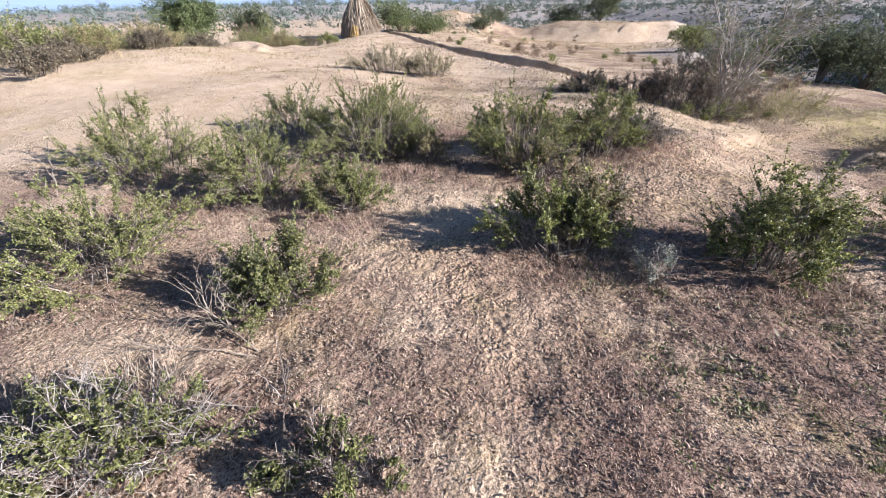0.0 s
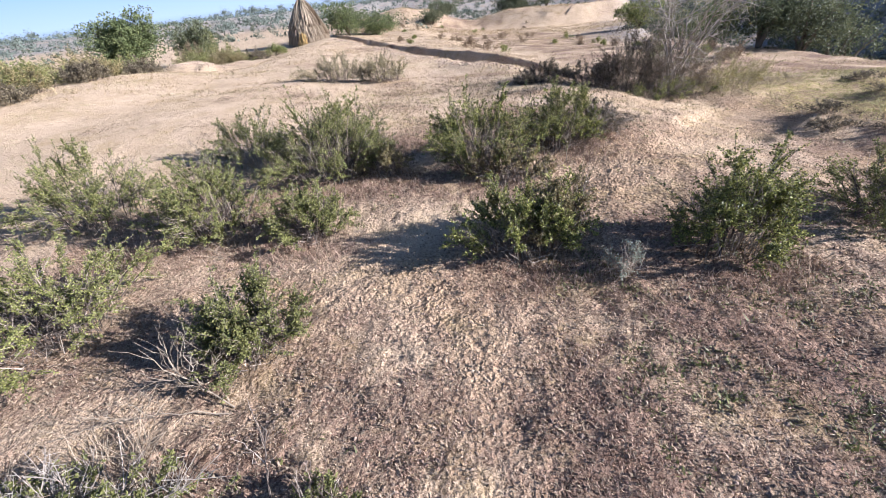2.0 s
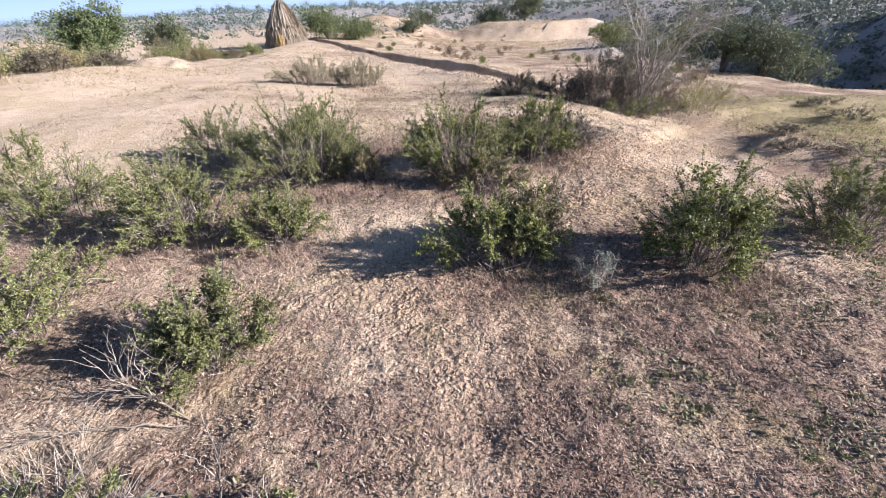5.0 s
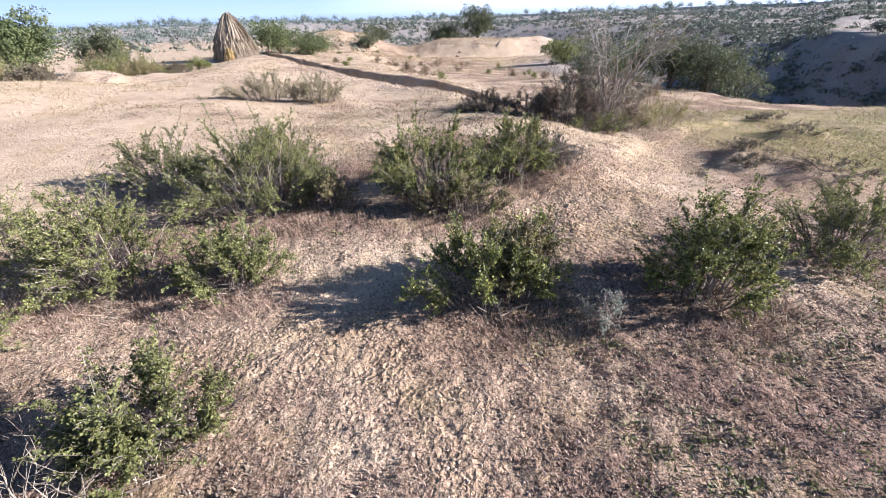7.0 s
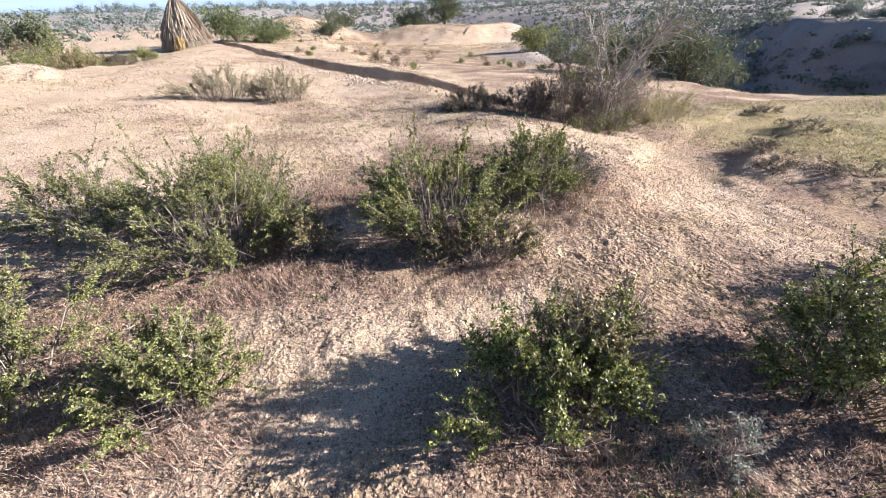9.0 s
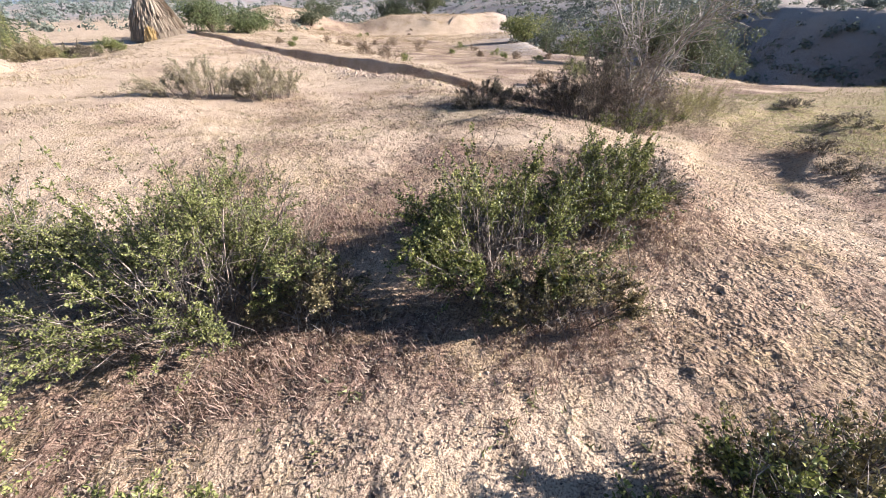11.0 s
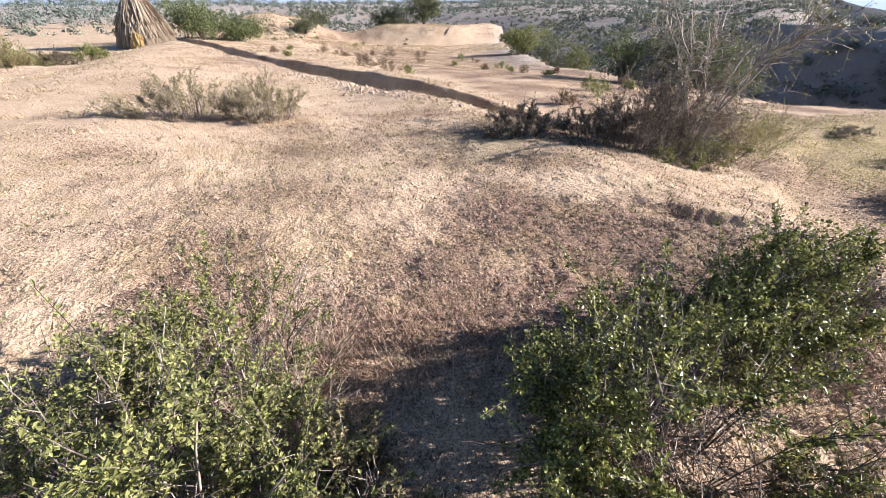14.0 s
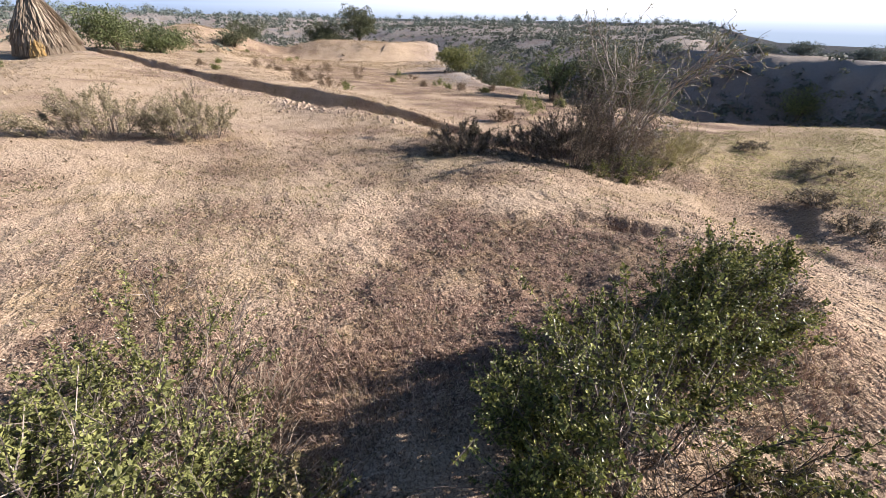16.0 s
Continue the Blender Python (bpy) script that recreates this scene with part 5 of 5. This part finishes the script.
def tuft_field(name, n, seed, box, weight, blades, length, width, spread, mat, label, lift=0.55):
    """Small tufts: each a few narrow bent blades from one foot."""
    x, y, rng = scatter(n, seed, *box, weight)
    z = terrain(x, y)
    m = len(x)
    ip = np.repeat(np.arange(m), blades)
    q = len(ip)
    size = rng.uniform(0.6, 1.5, m)[ip]
    foot = np.stack([x[ip] + rng.normal(0, spread, q) * size, y[ip] + rng.normal(0, spread, q) * size, z[ip] - 0.004], 1)
    a = rng.uniform(0, 2 * math.pi, q)
    d = unit(np.stack([np.cos(a), np.sin(a), rng.uniform(0.0, 2.0, q) * lift], 1))
    L = length * size * rng.uniform(0.5, 1.4, q)
    side = np.stack([-np.sin(a), np.cos(a), rng.normal(0, 0.4, q)], 1) * (width * rng.uniform(0.7, 1.4, q))[:, None]
    tip = foot + d * L[:, None]
    v = np.stack([foot - side, foot + side, tip], 1).reshape(-1, 3)
    ob = new(name, mesh_from(name, v, np.arange(len(v)).reshape(-1, 3), mat))
    return tagged(ob, label, "litter", kind="stuff")


def cover(x, y):
    return np.clip(litter_cover(x, y) * 1.25 - 0.08, 0.03, 1) * (1 - 0.65 * trodden(x, y))


tuft_field("dry_grass", 30000, 1, (-4.5, 6.5, 0.6, 5.2), cover, 5, 0.024, 0.0026, 0.022, M_LITTER,
           "short dry straw-coloured grass tufts on sand", 0.6)
tuft_field("dry_grass", 30000, 2, (-6.5, 8.5, 5.2, 13.0), cover, 4, 0.03, 0.004, 0.03, M_LITTER,
           "short dry straw-coloured grass tufts on sand", 0.6)
tuft_field("leaf_litter", 42000, 3, (-4.5, 6.5, 0.6, 6.0), cover, 3, 0.022, 0.0065, 0.03, M_LITTER_DARK,
           "fallen brown leaf and stalk litter on sand", 0.9)
tuft_field("leaf_litter", 44000, 4, (-7.0, 9.0, 6.0, 14.0), cover, 3, 0.028, 0.009, 0.04, M_LITTER_DARK,
           "fallen brown leaf and stalk litter on sand", 0.9)
tuft_field("dry_grass", 22000, 9, (-5, 60, 55.0, 105.0), lambda x, y: 0.1 + 0.9 * smooth(0.4, 0.6, fbm(x * 0.3, y * 0.3, 5)), 4, 0.26, 0.03, 0.15, M_GOLD,
           "short dry straw-coloured grass tufts on the slope", 0.7)
tuft_field("dry_grass", 44000, 5, (-16, 26, 13.0, 55.0), lambda x, y: 0.08 + 0.92 * smooth(0.42, 0.62, fbm(x * 0.5, y * 0.9, 5, 4)), 4, 0.085, 0.01, 0.06, M_GOLD,
           "short dry straw-coloured grass tufts on the slope", 0.7)


tuft_field("dry_grass", 34000, 6, (8.5, 26, 1.0, 13.0), lambda x, y: 0.15 + 0.85 * smooth(0.35, 0.6, fbm(x * 0.7, y * 0.7, 6)) * (1 - trodden(x, y)), 4, 0.08, 0.008, 0.05, M_OLIVE_GRASS,
           "short dry straw-coloured grass tufts on the slope", 0.6)
tuft_field("straw_litter", 18000, 31, (-4.0, 5.5, 0.6, 5.2), lambda x, y: np.clip(0.25 + 0.75 * smooth(0.4, 0.6, fbm(x * 1.6, y * 1.6, 35, 3)), 0, 1) * (1 - 0.85 * trodden(x, y)),
           2, 0.03, 0.0018, 0.02, M_GOLD, "long pale straw stalks fallen over dark soil", 0.16)
tuft_field("dry_grass", 30000, 32, (-7.0, 7.0, 6.6, 13.5), lambda x, y: 0.1 + 0.9 * smooth(0.42, 0.62, fbm(x * 0.8, y * 0.8, 36, 4)) * (0.35 + 0.65 * smooth(-3.5, -0.5, x)) * (1 - trodden(x, y)),
           5, 0.045, 0.002, 0.03, M_GOLD, "golden short dry grass tufts on sand", 0.8)
tuft_field("withered_herbs", 26000, 33, (-13.0, 5.0, 7.5, 20.0), lambda x, y: smooth(0.48, 0.66, fbm(x * 0.45, y * 0.9, 37, 4)), 4, 0.04, 0.004, 0.04, M_OLIVE_GRASS,
           "sparse olive withered herbs on open sand", 0.5)
tuft_field("dry_grass", 36000, 34, (-6, 8.5, 12.0, 42.0), lambda x, y: np.exp(-((np.abs(ditch_offset(x, y)) - 0.85) / 0.25) ** 2) * smooth(0.3, 0.6, fbm(x * 1.2, y * 1.2, 38, 3)),
           4, 0.1, 0.005, 0.05, M_LITTER, "dry grass hanging along the ditch edges", 0.9)
SKIRTS = [(1.15, 4.92, 0.55, 0.22), (-0.6, 5.5, 0.7, 0.25), (2.6, 5.6, 0.5, 0.25), (1.3, 3.0, 0.6, 0.2), (1.3, 5.15, 0.7, 0.3), (2.9, 2.5, 0.45, 0.2), (-0.9, 3.95, 0.5, 0.2), (-1.9, 4.35, 0.8, 0.35), (3.0, 5.9, 0.5, 0.35),
          (-2.7, 1.4, 0.7, 0.3), (-0.5, 7.0, 0.5, 0.7), (-3.4, 4.6, 0.8, 0.4), (0.4, 7.2, 0.7, 0.4)]


def skirt(x, y):
    return np.clip(sum(np.exp(-((x - a) / c) ** 2 - ((y - b) / d) ** 2) for a, b, c, d in SKIRTS), 0, 1)


tuft_field("dry_weeds", 60000, 7, (-4.5, 4.0, 0.8, 8.0), lambda x, y: 0.8 * skirt(x, y), 6, 0.065, 0.0026, 0.022, M_WEED,
           "reddish brown withered weeds round the foot of bushes", 1.3)
tuft_field("green_herbs", 9000, 8, (-4.0, 9.0, 0.8, 13.0), lambda x, y: 0.5 * smooth(0.56, 0.7, fbm(x * 1.3, y * 1.3, 61, 3)), 5, 0.045, 0.006, 0.02, M_LEAF,
           "small green herbs sprouting in dry grass", 0.8)


tuft_field("dry_weeds", 20000, 42, (-2.2, 2.4, 0.9, 3.0), lambda x, y: 0.8 * smooth(0.42, 0.6, fbm(x * 1.7, y * 1.7, 63, 3)) * (1 - 0.9 * trodden(x, y)), 4, 0.024, 0.004, 0.02, M_WEED,
           "short reddish brown withered weeds in dry litter", 0.9)
tuft_field("green_herbs", 5200, 41, (1.2, 5.5, 0.9, 3.4), lambda x, y: 0.75 * smooth(0.45, 0.62, fbm(x * 2.3, y * 2.3, 62, 3)), 6, 0.03, 0.006, 0.018, M_LEAF,
           "small green herbs sprouting in dry litter", 0.7)


def clod_field(name, n, seed, box, weight, size, mat, label):
    """Crumbs of earth: small squashed lumps pressed into the sand."""
    x, y, rng = scatter(n, seed, *box, weight)
    z = terrain(x, y)
    m = len(x)
    base = np.array([[1, 0, 0], [0.2, 0.95, 0], [-0.9, 0.5, 0], [-0.7, -0.7, 0], [0.4, -0.9, 0], [0.1, 0.1, 0.75]])
    q = size * rng.uniform(0.35, 1.3, m) ** 1.6
    v = base[None] * (1 + rng.normal(0, 0.25, (m, 6, 3)))
    a = rng.uniform(0, 2 * math.pi, m)
    c, s_ = np.cos(a)[:, None], np.sin(a)[:, None]
    v = np.stack([v[..., 0] * c - v[..., 1] * s_, v[..., 0] * s_ + v[..., 1] * c, v[..., 2]], -1) * q[:, None, None]
    v = v + np.stack([x, y, z - q * 0.12], 1)[:, None]
    f0 = np.array([[0, 1, 5], [1, 2, 5], [2, 3, 5], [3, 4, 5], [4, 0, 5]])
    f = (f0[None] + (np.arange(m) * 6)[:, None, None]).reshape(-1, 3)
    return tagged(new(name, mesh_from(name, v.reshape(-1, 3), f, mat)), label, "clods", kind="stuff")


clod_field("earth_clods", 26000, 21, (-3.5, 7.5, 1.0, 9.5), lambda x, y: 0.03 + 0.9 * trodden(x, y), 0.012, M_CLOD,
           "crumbled pale earth clods in the trodden sand")
clod_field("soil_crumbs", 22000, 24, (-2.6, 4.2, 0.9, 5.4), lambda x, y: 0.8 * litter_cover(x, y) * (1 - trodden(x, y)), 0.010, M_CRUMB,
           "dark crumbs of soil and droppings among litter")
clod_field("ditch_rubble", 40000, 22, (-6, 8, 12.5, 46), lambda x, y: np.exp(-((ditch_offset(x, y) + 1.1) / 0.4) ** 2), 0.05, M_CLOD,
           "pale broken earth rubble along the ditch bank")
clod_field("mound_rubble", 7000, 23, (-15, -7.5, 25, 31), lambda x, y: np.exp(-((x + 11.2) / 2.2) ** 2 - ((y - 27.4) / 2.2) ** 2), 0.045, M_CLOD,
           "crumbled pale earth on the spoil mounds")
